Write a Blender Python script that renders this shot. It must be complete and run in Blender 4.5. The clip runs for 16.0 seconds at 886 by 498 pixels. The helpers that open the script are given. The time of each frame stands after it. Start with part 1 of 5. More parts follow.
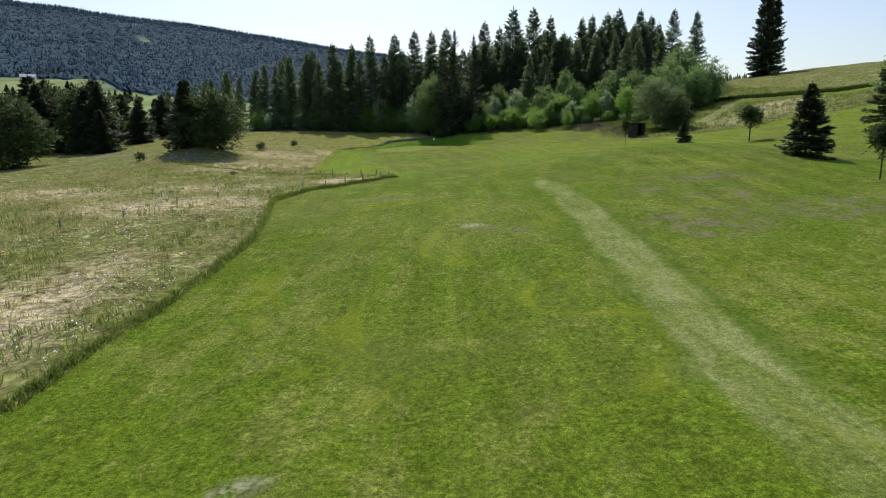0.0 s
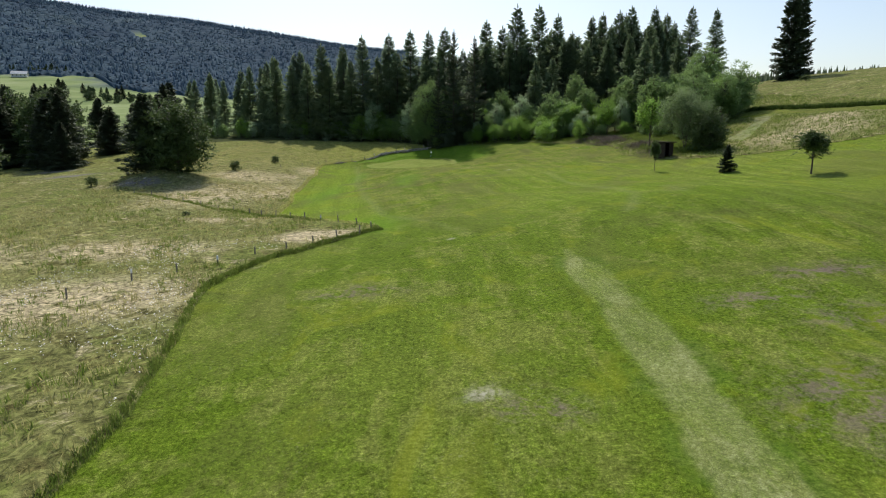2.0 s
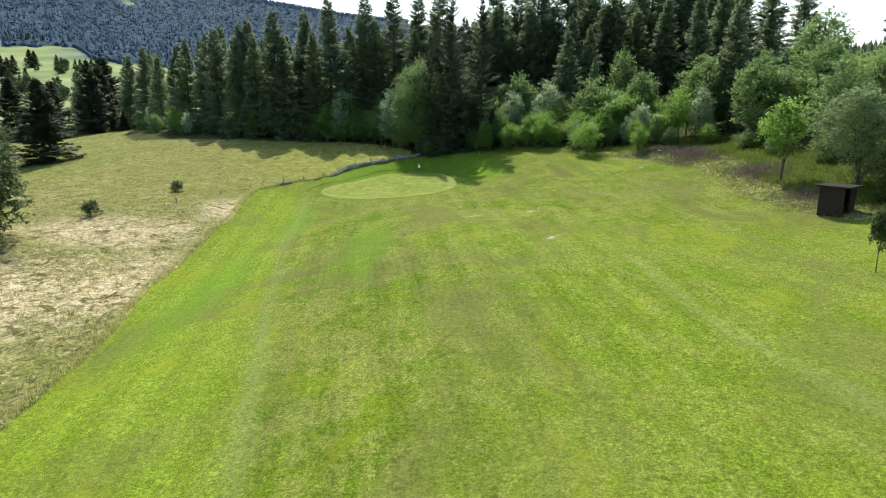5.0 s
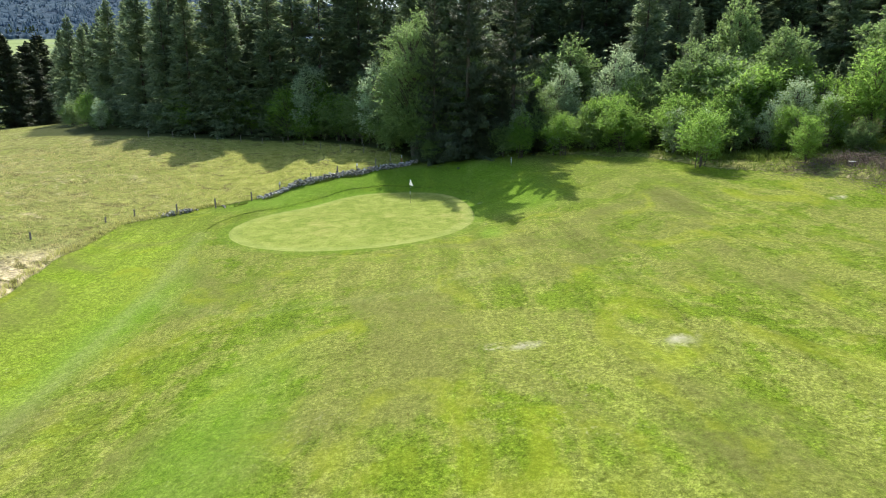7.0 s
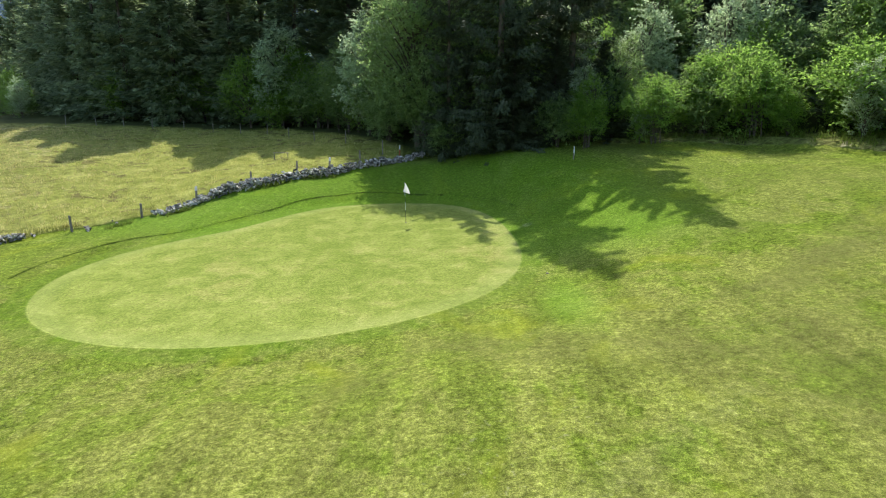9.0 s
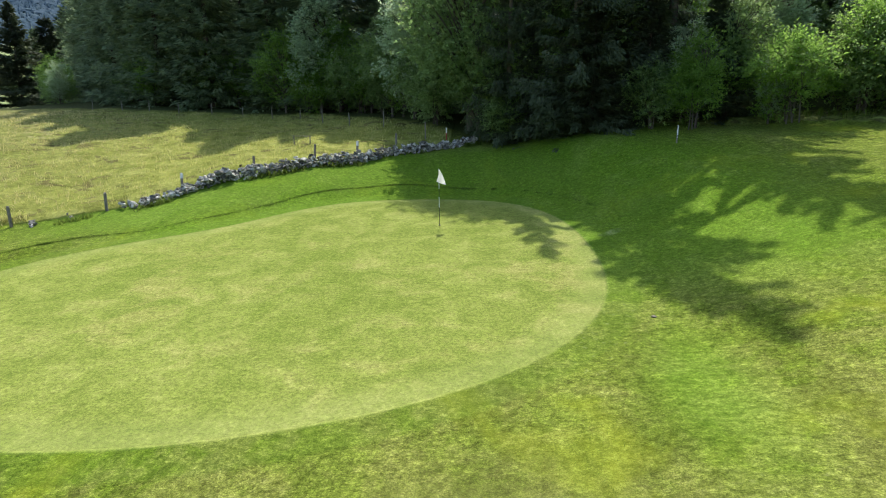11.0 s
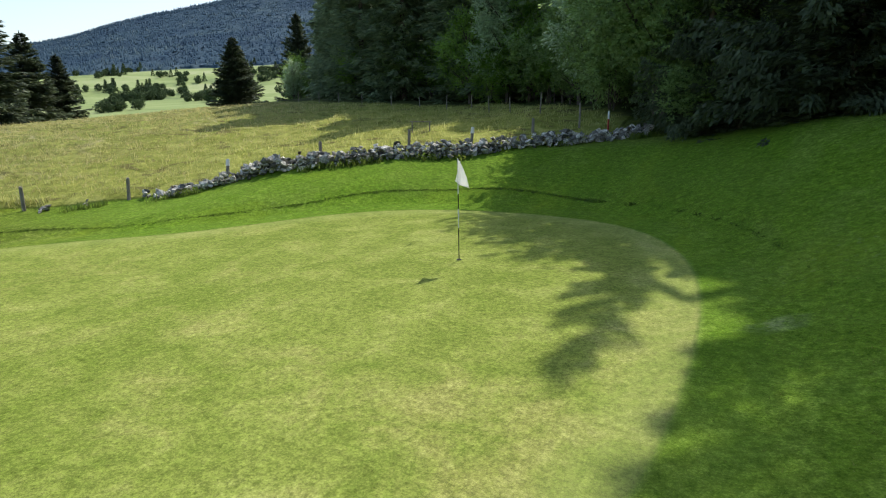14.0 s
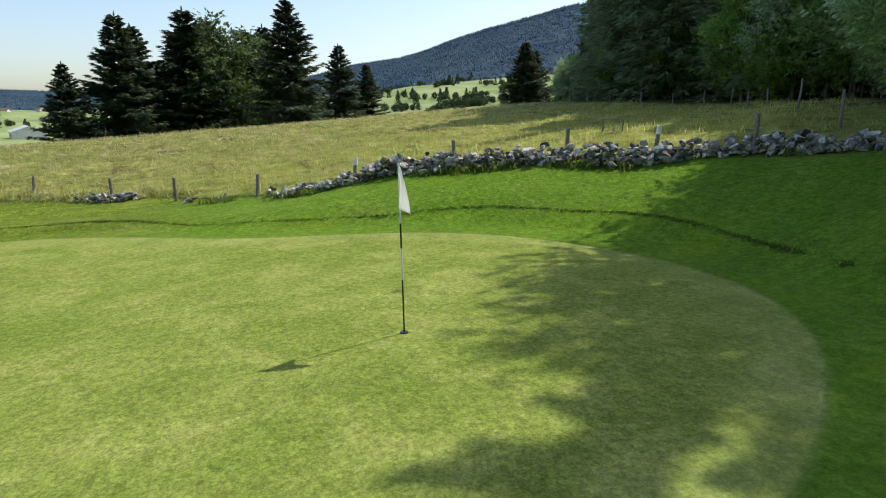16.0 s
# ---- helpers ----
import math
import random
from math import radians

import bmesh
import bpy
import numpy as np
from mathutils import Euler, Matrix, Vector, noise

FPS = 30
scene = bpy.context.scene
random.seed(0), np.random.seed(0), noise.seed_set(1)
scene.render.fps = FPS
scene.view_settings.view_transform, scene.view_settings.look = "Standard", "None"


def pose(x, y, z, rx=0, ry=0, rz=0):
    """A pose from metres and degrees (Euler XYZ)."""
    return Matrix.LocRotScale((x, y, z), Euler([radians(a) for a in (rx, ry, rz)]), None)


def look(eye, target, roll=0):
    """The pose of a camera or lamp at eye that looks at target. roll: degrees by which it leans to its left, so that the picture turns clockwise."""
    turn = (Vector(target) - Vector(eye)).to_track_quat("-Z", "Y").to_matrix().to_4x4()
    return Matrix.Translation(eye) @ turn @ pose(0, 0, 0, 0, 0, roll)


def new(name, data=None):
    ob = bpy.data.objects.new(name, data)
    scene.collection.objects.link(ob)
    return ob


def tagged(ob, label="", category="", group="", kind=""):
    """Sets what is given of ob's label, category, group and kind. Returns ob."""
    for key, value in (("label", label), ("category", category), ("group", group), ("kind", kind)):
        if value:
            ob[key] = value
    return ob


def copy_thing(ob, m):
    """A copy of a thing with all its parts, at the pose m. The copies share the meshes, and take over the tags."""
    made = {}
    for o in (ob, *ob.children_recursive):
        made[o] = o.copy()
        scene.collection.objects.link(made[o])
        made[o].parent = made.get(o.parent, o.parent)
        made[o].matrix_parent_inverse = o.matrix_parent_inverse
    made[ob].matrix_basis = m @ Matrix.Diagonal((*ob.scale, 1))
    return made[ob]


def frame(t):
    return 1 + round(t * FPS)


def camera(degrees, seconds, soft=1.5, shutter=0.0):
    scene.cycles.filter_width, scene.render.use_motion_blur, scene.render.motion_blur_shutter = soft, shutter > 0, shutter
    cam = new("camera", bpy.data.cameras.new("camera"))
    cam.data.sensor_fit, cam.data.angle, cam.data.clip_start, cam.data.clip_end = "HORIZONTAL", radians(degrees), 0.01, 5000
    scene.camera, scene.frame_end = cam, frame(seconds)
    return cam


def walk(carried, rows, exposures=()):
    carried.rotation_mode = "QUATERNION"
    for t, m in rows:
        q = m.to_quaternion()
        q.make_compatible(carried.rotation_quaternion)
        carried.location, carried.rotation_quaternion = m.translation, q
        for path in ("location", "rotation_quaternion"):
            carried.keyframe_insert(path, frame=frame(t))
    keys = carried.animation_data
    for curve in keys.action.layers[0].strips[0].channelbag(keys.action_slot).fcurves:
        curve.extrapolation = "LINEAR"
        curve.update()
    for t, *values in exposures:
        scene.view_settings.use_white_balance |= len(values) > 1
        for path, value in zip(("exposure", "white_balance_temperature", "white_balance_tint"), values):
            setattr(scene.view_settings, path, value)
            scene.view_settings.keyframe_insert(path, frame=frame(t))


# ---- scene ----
cam = camera(71.40, 16.0, soft=1.1)
# seconds, x, y, z, pitch from straight down, roll, yaw
ROWS = [
    (0.0, 0.000, 0.000, 7.000, 79.600, -0.095, -1.030),
    (0.5, 0.084, 3.002, 7.978, 79.527, -0.083, -1.056),
    (1.0, 0.216, 6.345, 8.941, 79.483, 0.002, -1.066),
    (1.5, 0.385, 10.118, 9.891, 79.308, 0.047, -1.060),
    (2.0, 0.521, 14.706, 10.908, 79.118, 0.001, -1.084),
    (2.5, 0.777, 19.935, 12.055, 78.702, 0.092, -1.055),
    (3.0, 0.989, 26.176, 13.144, 78.401, -0.016, -1.158),
    (3.5, 1.382, 32.924, 14.499, 77.691, 0.004, -1.142),
    (4.0, 1.758, 40.413, 15.817, 76.900, 0.045, -1.135),
    (4.2, 1.831, 43.609, 16.244, 76.664, 0.083, -1.171),
    (6.3, 3.494, 84.538, 14.493, 76.359, -0.323, -0.293),
    (6.5, 3.545, 88.298, 14.324, 76.227, -0.323, -0.075),
    (7.0, 3.765, 97.256, 13.573, 76.337, -0.230, 0.402),
    (7.5, 3.849, 105.076, 12.783, 76.539, -0.054, 0.658),
    (8.0, 3.948, 111.826, 12.027, 76.643, 0.051, 1.116),
    (8.2, 3.931, 114.062, 11.659, 76.619, 0.084, 1.428),
    (10.3, 3.234, 126.942, 9.730, 76.255, -0.196, 5.060),
    (10.5, 3.457, 127.691, 9.496, 76.374, -0.119, 6.046),
    (11.0, 4.015, 129.823, 8.997, 76.554, -0.025, 8.582),
    (11.5, 4.785, 132.136, 8.544, 76.805, 0.017, 11.660),
    (12.0, 5.186, 134.057, 8.149, 76.969, 0.119, 14.974),
    (12.5, 5.729, 135.818, 7.916, 77.027, 0.098, 18.418),
    (13.0, 6.394, 137.814, 7.830, 77.061, -0.072, 22.947),
    (13.5, 6.906, 139.892, 7.718, 77.072, -0.023, 28.050),
    (14.0, 7.241, 141.741, 7.537, 77.284, -0.042, 33.827),
    (14.5, 7.426, 143.415, 7.435, 77.311, -0.086, 40.052),
    (15.0, 7.526, 145.242, 7.333, 77.461, -0.089, 45.419),
    (15.5, 7.495, 147.328, 7.226, 77.629, -0.129, 52.762),
    (16.0, 7.205, 149.417, 7.125, 77.764, -0.184, 61.965),
]
# the clip's camera brightens its picture on the way over the fairway
EXPOSURES = [(0.0, -0.05), (1.5, 0.0), (3.0, 0.12), (3.5, 0.32), (4.0, 0.45), (5.2, 0.76), (6.5, 0.97), (7.2, 0.99), (8.2, 0.96), (10.3, 0.88), (12.0, 0.78), (13.5, 0.65), (14.5, 0.55), (16.0, 0.50)]
walk(cam, [(t, pose(x, y, z, pitch, roll, yaw)) for t, x, y, z, pitch, roll, yaw in ROWS], EXPOSURES)
# ==== end of camera

# ---------------------------------------------------------------- world and sun
SUN_AWAY = Vector((-0.125, 0.99, 0)).normalized()
SUN_HEIGHT = 50.0
world = bpy.data.worlds.new("sky")
scene.world = world
world.use_nodes = True
wn = world.node_tree.nodes
sky = wn.new("ShaderNodeTexSky")
sky.sky_type = "NISHITA"
sky.sun_disc = False
sky.sun_elevation = radians(SUN_HEIGHT)
sky.sun_rotation = math.atan2(SUN_AWAY.x, SUN_AWAY.y)
sky.altitude = 900
sky.air_density, sky.dust_density, sky.ozone_density = 1.1, 3.6, 1.2
wn["Background"].inputs["Strength"].default_value = 0.14
world.node_tree.links.new(sky.outputs[0], wn["Background"].inputs["Color"])
sun_data = bpy.data.lights.new("sun", "SUN")
sun_data.energy, sun_data.angle, sun_data.color = 3.2, radians(0.55), (1.0, 0.96, 0.85)
sun = new("sun", sun_data)
sun_dir = (SUN_AWAY * math.cos(radians(SUN_HEIGHT)) + Vector((0, 0, math.sin(radians(SUN_HEIGHT))))).normalized()
sun.matrix_world = look(sun_dir * 300, (0, 0, 0))


# ---------------------------------------------------------------- materials
class Shader:
    """A small helper to write node trees."""

    def __init__(self, name):
        self.mat = bpy.data.materials.new(name)
        self.mat.use_nodes = True
        self.nt = self.mat.node_tree
        self.bsdf = self.nt.nodes["Principled BSDF"]
        self.out = self.nt.nodes["Material Output"]

    def node(self, kind):
        return self.nt.nodes.new(kind)

    def link(self, a, b):
        self.nt.links.new(a, b)

    def put(self, socket, value):
        if isinstance(value, bpy.types.NodeSocket):
            self.link(value, socket)
        elif isinstance(value, (tuple, list)) and len(value) == 3 and socket.type == "RGBA":
            socket.default_value = (*value, 1)
        else:
            socket.default_value = value

    def coords(self, stretch=(1, 1, 1), kind="Object"):
        tc = self.node("ShaderNodeTexCoord")
        mp = self.node("ShaderNodeMapping")
        self.link(tc.outputs[kind], mp.inputs["Vector"])
        mp.inputs["Scale"].default_value = stretch
        return mp.outputs[0]

    def noise(self, scale, detail=3, rough=0.55, vector=None, warp=0.0):
        n = self.node("ShaderNodeTexNoise")
        n.inputs["Scale"].default_value, n.inputs["Detail"].default_value = scale, detail
        n.inputs["Roughness"].default_value, n.inputs["Distortion"].default_value = rough, warp
        if vector is not None:
            self.link(vector, n.inputs["Vector"])
        return n.outputs["Fac"]

    def ramp(self, fac, *stops):
        r = self.node("ShaderNodeValToRGB")
        while len(r.color_ramp.elements) < len(stops):
            r.color_ramp.elements.new(0.5)
        for e, (at, col) in zip(r.color_ramp.elements, stops):
            e.position = at
            e.color = (*col, 1) if isinstance(col, tuple) else (col, col, col, 1)
        self.put(r.inputs[0], fac)
        return r.outputs[0]

    def mix(self, fac, a, b, blend="MIX"):
        m = self.node("ShaderNodeMix")
        m.data_type, m.blend_type = "RGBA", blend
        self.put(m.inputs[0], fac)
        self.put(m.inputs[6], a)
        self.put(m.inputs[7], b)
        return m.outputs[2]

    def math(self, op, a, b=0.0, clamp=False):
        m = self.node("ShaderNodeMath")
        m.operation, m.use_clamp = op, clamp
        self.put(m.inputs[0], a)
        self.put(m.inputs[1], b)
        return m.outputs[0]

    def step(self, value, lo, hi):
        m = self.node("ShaderNodeMapRange")
        m.interpolation_type = "SMOOTHSTEP"
        self.put(m.inputs[0], value)
        m.inputs[1].default_value, m.inputs[2].default_value = lo, hi
        return m.outputs[0]

    def attr(self, name):
        a = self.node("ShaderNodeAttribute")
        a.attribute_name = name
        return a.outputs["Fac"]

    def bump(self, height, strength=0.5, distance=0.05):
        b = self.node("ShaderNodeBump")
        b.inputs["Strength"].default_value, b.inputs["Distance"].default_value = strength, distance
        self.link(height, b.inputs["Height"])
        self.link(b.outputs[0], self.bsdf.inputs["Normal"])
        return b.outputs[0]

    def finish(self, color, rough=0.8, metal=0.0, spec=0.3):
        self.put(self.bsdf.inputs["Base Color"], color)
        self.put(self.bsdf.inputs["Roughness"], rough)
        self.bsdf.inputs["Metallic"].default_value = metal
        self.bsdf.inputs["Specular IOR Level"].default_value = spec
        return self.mat


def foliage(name, dark, mid, light, through_light=0.3, rough=0.55, spec=0.25, flecked=True):
    m = Shader(name)
    isl = m.node("ShaderNodeNewGeometry").outputs["Random Per Island"]
    obj = m.node("ShaderNodeObjectInfo").outputs["Random"]
    fac = m.math("ADD", m.math("MULTIPLY", isl, 0.75), m.math("MULTIPLY", obj, 0.25))
    col = m.ramp(fac, (0.05, dark), (0.5, mid), (0.95, light))
    big = m.noise(0.45, 2, 0.5, m.coords())
    col = m.mix(m.step(big, 0.35, 0.7), col, m.mix(0.55, col, light))
    fleck = m.noise(2.2, 3, 0.6, m.coords())
    col = m.mix(1.0 if flecked else 0.0, col, m.ramp(fleck, (0.32, 0.72), (0.68, 1.3)), "MULTIPLY")
    m.finish(col, rough, 0, spec)
    tr = m.node("ShaderNodeBsdfTranslucent")
    m.link(m.mix(0.5, col, light), tr.inputs["Color"])
    mx = m.node("ShaderNodeMixShader")
    mx.inputs[0].default_value = through_light
    m.link(m.bsdf.outputs[0], mx.inputs[1])
    m.link(tr.outputs[0], mx.inputs[2])
    m.link(mx.outputs[0], m.out.inputs["Surface"])
    return m.mat


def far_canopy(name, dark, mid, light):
    """Mixed mountain forest seen from afar: stands of lighter leaf trees among dark conifers. The colours given carry
    the haze of distance.
    """
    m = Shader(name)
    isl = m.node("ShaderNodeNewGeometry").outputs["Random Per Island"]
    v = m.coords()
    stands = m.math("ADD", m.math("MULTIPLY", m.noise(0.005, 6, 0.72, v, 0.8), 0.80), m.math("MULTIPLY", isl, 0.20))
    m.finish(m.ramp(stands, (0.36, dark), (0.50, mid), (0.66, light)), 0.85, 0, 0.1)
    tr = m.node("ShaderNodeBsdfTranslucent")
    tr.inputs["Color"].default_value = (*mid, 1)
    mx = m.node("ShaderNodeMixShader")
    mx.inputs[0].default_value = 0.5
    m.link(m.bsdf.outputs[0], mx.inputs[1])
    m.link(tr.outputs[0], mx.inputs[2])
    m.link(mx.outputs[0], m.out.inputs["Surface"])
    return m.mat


def bark_material(name, a, b):
    m = Shader(name)
    v = m.coords((6, 6, 1.2))
    n = m.noise(3, 5, 0.65, v, 0.6)
    m.bump(n, 0.7, 0.04)
    return m.finish(m.ramp(n, (0.3, a), (0.7, b)), 0.9, 0, 0.2)


def plain(name, a, b, scale=8, rough=0.7, metal=0.0, bump=0.2, spec=0.3):
    m = Shader(name)
    n = m.noise(scale, 4, 0.6, m.coords())
    if bump:
        m.bump(n, bump, 0.02)
    return m.finish(m.ramp(n, (0.3, a), (0.72, b)), rough, metal, spec)


def stone_material():
    m = Shader("limestone")
    v = m.coords()
    n = m.noise(9, 6, 0.65, v)
    speck = m.noise(3.2, 4, 0.6, v, 0.4)
    lich = m.noise(2.1, 3, 0.6, m.coords((1, 1, 1), "Generated"))
    obj = m.node("ShaderNodeObjectInfo").outputs["Random"]
    isl = m.node("ShaderNodeNewGeometry").outputs["Random Per Island"]
    obj = m.math("FRACT", m.math("ADD", obj, isl))
    col = m.ramp(n, (0.28, (0.11, 0.105, 0.092)), (0.5, (0.36, 0.345, 0.305)), (0.76, (0.76, 0.74, 0.69)))
    col = m.mix(1.0, col, m.ramp(obj, (0.0, 0.20), (0.45, 0.78), (0.85, 1.6)), "MULTIPLY")
    col = m.mix(m.step(speck, 0.56, 0.68), col, (0.14, 0.12, 0.07))
    col = m.mix(m.step(lich, 0.62, 0.75), col, (0.62, 0.61, 0.57))
    col = m.mix(m.step(obj, 0.86, 0.9), col, m.mix(m.step(speck, 0.42, 0.6), col, (0.075, 0.050, 0.022)))
    m.bump(m.math("ADD", n, m.math("MULTIPLY", speck, 0.6)), 0.7, 0.04)
    return m.finish(col, 0.92, 0, 0.2)


def ground_material():
    m = Shader("ground_cover")
    v = m.coords()
    along = m.coords((1, 0.22, 1))
    turned = m.node("ShaderNodeMapping")
    m.link(m.node("ShaderNodeTexCoord").outputs["Object"], turned.inputs[0])
    turned.inputs["Rotation"].default_value = (0, 0, radians(38))
    turned.inputs["Scale"].default_value = (1, 0.3, 1)
    huge = m.noise(0.035, 3, 0.55, v, 0.5)
    big = m.noise(0.14, 4, 0.6, v, 0.8)
    mid = m.noise(0.9, 5, 0.65, v, 0.6)
    small = m.noise(5.5, 5, 0.7, v)
    fine = m.noise(32, 4, 0.75, v)
    streak = m.noise(1.1, 4, 0.65, along, 0.3)
    cross = m.noise(0.8, 4, 0.6, turned.outputs[0], 0.3)
    blade = m.noise(85, 3, 0.8, v)
    grain = m.math("ADD", m.math("MULTIPLY", small, 0.36), m.math("ADD", m.math("MULTIPLY", fine, 0.36), m.math("MULTIPLY", blade, 0.28)))
    # fairway: short mown grass with tired, dry and lush places
    fair = m.ramp(grain, (0.39, (0.041, 0.080, 0.005)), (0.5, (0.107, 0.166, 0.012)), (0.61, (0.216, 0.286, 0.032)))
    dry = m.ramp(grain, (0.39, (0.087, 0.112, 0.017)), (0.5, (0.180, 0.214, 0.038)), (0.61, (0.310, 0.345, 0.088)))
    dry = m.mix(m.math("MULTIPLY", m.attr("tired"), 0.65), dry, m.ramp(grain, (0.38, (0.098, 0.108, 0.020)), (0.5, (0.192, 0.206, 0.046)), (0.62, (0.325, 0.328, 0.104))))
    lush = m.ramp(grain, (0.38, (0.066, 0.114, 0.006)), (0.62, (0.208, 0.292, 0.026)))
    worn = m.math("ADD", m.math("MULTIPLY", big, 0.45), m.math("ADD", m.math("MULTIPLY", streak, 0.3), m.math("MULTIPLY", mid, 0.35)))
    worn = m.math("ADD", worn, m.math("MULTIPLY", m.attr("tired"), 0.05))
    fair = m.mix(m.math("MULTIPLY", m.step(worn, 0.54, 0.625), 0.9), fair, dry)
    fair = m.mix(m.math("MULTIPLY", m.step(cross, 0.42, 0.74), 0.40), fair, lush)
    fair = m.mix(m.math("MULTIPLY", m.step(huge, 0.48, 0.62), 0.4), fair, dry)
    dull = m.ramp(grain, (0.38, (0.034, 0.054, 0.006)), (0.62, (0.118, 0.146, 0.022)))
    fair = m.mix(m.math("MULTIPLY", m.step(m.noise(0.30, 5, 0.65, m.coords((0.7, 1, 1)), 1.5), 0.55, 0.70), 0.45), fair, dull)
    fair = m.mix(m.math("MULTIPLY", m.attr("lane"), 0.72), fair, m.ramp(grain, (0.38, (0.096, 0.160, 0.008)), (0.62, (0.262, 0.370, 0.032))))
    mott = m.math("ADD", m.math("MULTIPLY", m.noise(2.6, 6, 0.78, m.coords((1, 0.85, 1)), 0.3), 0.6), m.math("MULTIPLY", m.noise(9, 4, 0.8, v), 0.4))
    fair = m.mix(1.0, fair, m.ramp(mott, (0.36, 0.60), (0.5, 0.98), (0.64, 1.42)), "MULTIPLY")
    crisp = m.math("ADD", m.math("MULTIPLY", m.noise(34, 3, 0.9, v), 0.6), m.math("MULTIPLY", m.noise(13, 4, 0.85, v), 0.4))
    fair = m.mix(1.0, fair, m.ramp(crisp, (0.38, 0.58), (0.5, 0.98), (0.60, 1.5)), "MULTIPLY")
    tuft = m.math("ADD", m.math("MULTIPLY", m.noise(9, 2, 0.6, v), 0.6), m.math("MULTIPLY", m.noise(17, 2, 0.7, v), 0.4))
    fair = m.mix(1.0, fair, m.ramp(tuft, (0.41, 0.84), (0.5, 1.0), (0.59, 1.18)), "MULTIPLY")
    # broad tired olive places, and the passes of the mower
    olive = m.ramp(grain, (0.38, (0.074, 0.084, 0.018)), (0.62, (0.215, 0.218, 0.066)))
    patch = m.noise(0.085, 5, 0.62, m.coords((1, 0.75, 1)), 1.0)
    fair = m.mix(m.math("MULTIPLY", m.step(patch, 0.46, 0.66), m.math("ADD", 0.32, m.math("MULTIPLY", m.attr("tired"), 0.45))), fair, olive)
    yellow = m.ramp(grain, (0.38, (0.150, 0.185, 0.010)), (0.62, (0.300, 0.350, 0.030)))
    fair = m.mix(m.math("MULTIPLY", m.step(m.noise(0.21, 4, 0.6, m.coords((1.2, 0.7, 1)), 1.2), 0.54, 0.70), 0.55), fair, yellow)
    sway = m.math("ADD", m.attr("across"), m.math("MULTIPLY", m.math("SUBTRACT", big, 0.5), 1.4))
    pass_wide = m.math("SINE", m.math("MULTIPLY", sway, 2.35))
    pass_fine = m.math("SINE", m.math("MULTIPLY", sway, 11.0))
    mown = m.math("MULTIPLY", m.math("ADD", m.math("MULTIPLY", pass_wide, 0.65), m.math("MULTIPLY", pass_fine, 0.35)), m.step(m.noise(0.06, 3, 0.5, v), 0.38, 0.62))
    fair = m.mix(1.0, fair, m.ramp(m.math("ADD", 0.5, m.math("MULTIPLY", mown, 0.5)), (0.0, 0.79), (1.0, 1.07)), "MULTIPLY")
    fleck = m.math("MULTIPLY", m.step(m.noise(7.5, 2, 0.55, v), 0.62, 0.70), m.step(m.noise(0.16, 4, 0.6, v, 0.6), 0.48, 0.66))
    fair = m.mix(m.math("MULTIPLY", fleck, 0.28), fair, (0.42, 0.42, 0.24))
    hollow = m.math("MULTIPLY", m.step(m.noise(1.5, 4, 0.65, v, 0.5), 0.64, 0.74), 0.45)
    fair = m.mix(hollow, fair, (0.050, 0.068, 0.014))
    fair = m.mix(m.math("MULTIPLY", m.attr("lush"), m.math("ADD", 0.34, m.math("MULTIPLY", mid, 0.5))), fair, m.mix(1.0, m.ramp(grain, (0.38, (0.066, 0.150, 0.010)), (0.62, (0.165, 0.305, 0.024))), m.ramp(tuft, (0.41, 0.84), (0.59, 1.2)), "MULTIPLY"))
    # the worn strip, bare and clover patches
    ragged = m.math("MULTIPLY", m.math("SUBTRACT", mid, 0.5), 0.9)
    strip = m.step(m.math("ADD", m.attr("sd_strip"), ragged), -0.25, 0.35)
    pale = m.ramp(grain, (0.36, (0.112, 0.138, 0.034)), (0.5, (0.225, 0.252, 0.086)), (0.62, (0.430, 0.450, 0.225)))
    fair = m.mix(m.math("MULTIPLY", m.attr("track"), m.math("ADD", 0.10, m.math("MULTIPLY", mid, 0.50))), fair, pale)
    fair = m.mix(m.math("MULTIPLY", strip, m.math("MULTIPLY", m.math("ADD", 0.42, m.math("MULTIPLY", m.step(streak, 0.38, 0.58), 0.58)), m.math("ADD", 0.55, m.math("MULTIPLY", m.step(big, 0.40, 0.60), 0.45)))), fair, m.mix(1.0, pale, m.ramp(crisp, (0.40, 0.58), (0.5, 1.0), (0.58, 1.60)), "MULTIPLY"))
    rim = m.math("MULTIPLY", m.step(m.attr("sd_strip"), -1.0, -0.3), m.math("SUBTRACT", 1.0, strip))
    fair = m.mix(m.math("MULTIPLY", rim, m.math("MULTIPLY", m.step(big, 0.42, 0.56), 0.5)), fair, m.ramp(grain, (0.38, (0.036, 0.082, 0.008)), (0.62, (0.120, 0.205, 0.030))))
    clover = m.math("MULTIPLY", m.attr("clover"), m.step(m.math("ADD", mid, m.math("MULTIPLY", small, 0.5)), 0.68, 0.90))
    fair = m.mix(m.math("MULTIPLY", clover, 0.75), fair, m.ramp(grain, (0.35, (0.115, 0.085, 0.060)), (0.65, (0.280, 0.205, 0.200))))
    bare = m.math("MULTIPLY", m.attr("bare"), m.step(m.math("ADD", mid, m.math("MULTIPLY", small, 0.5)), 0.60, 0.84))
    fair = m.mix(bare, fair, m.ramp(grain, (0.3, (0.330, 0.285, 0.200)), (0.7, (0.620, 0.590, 0.480))))
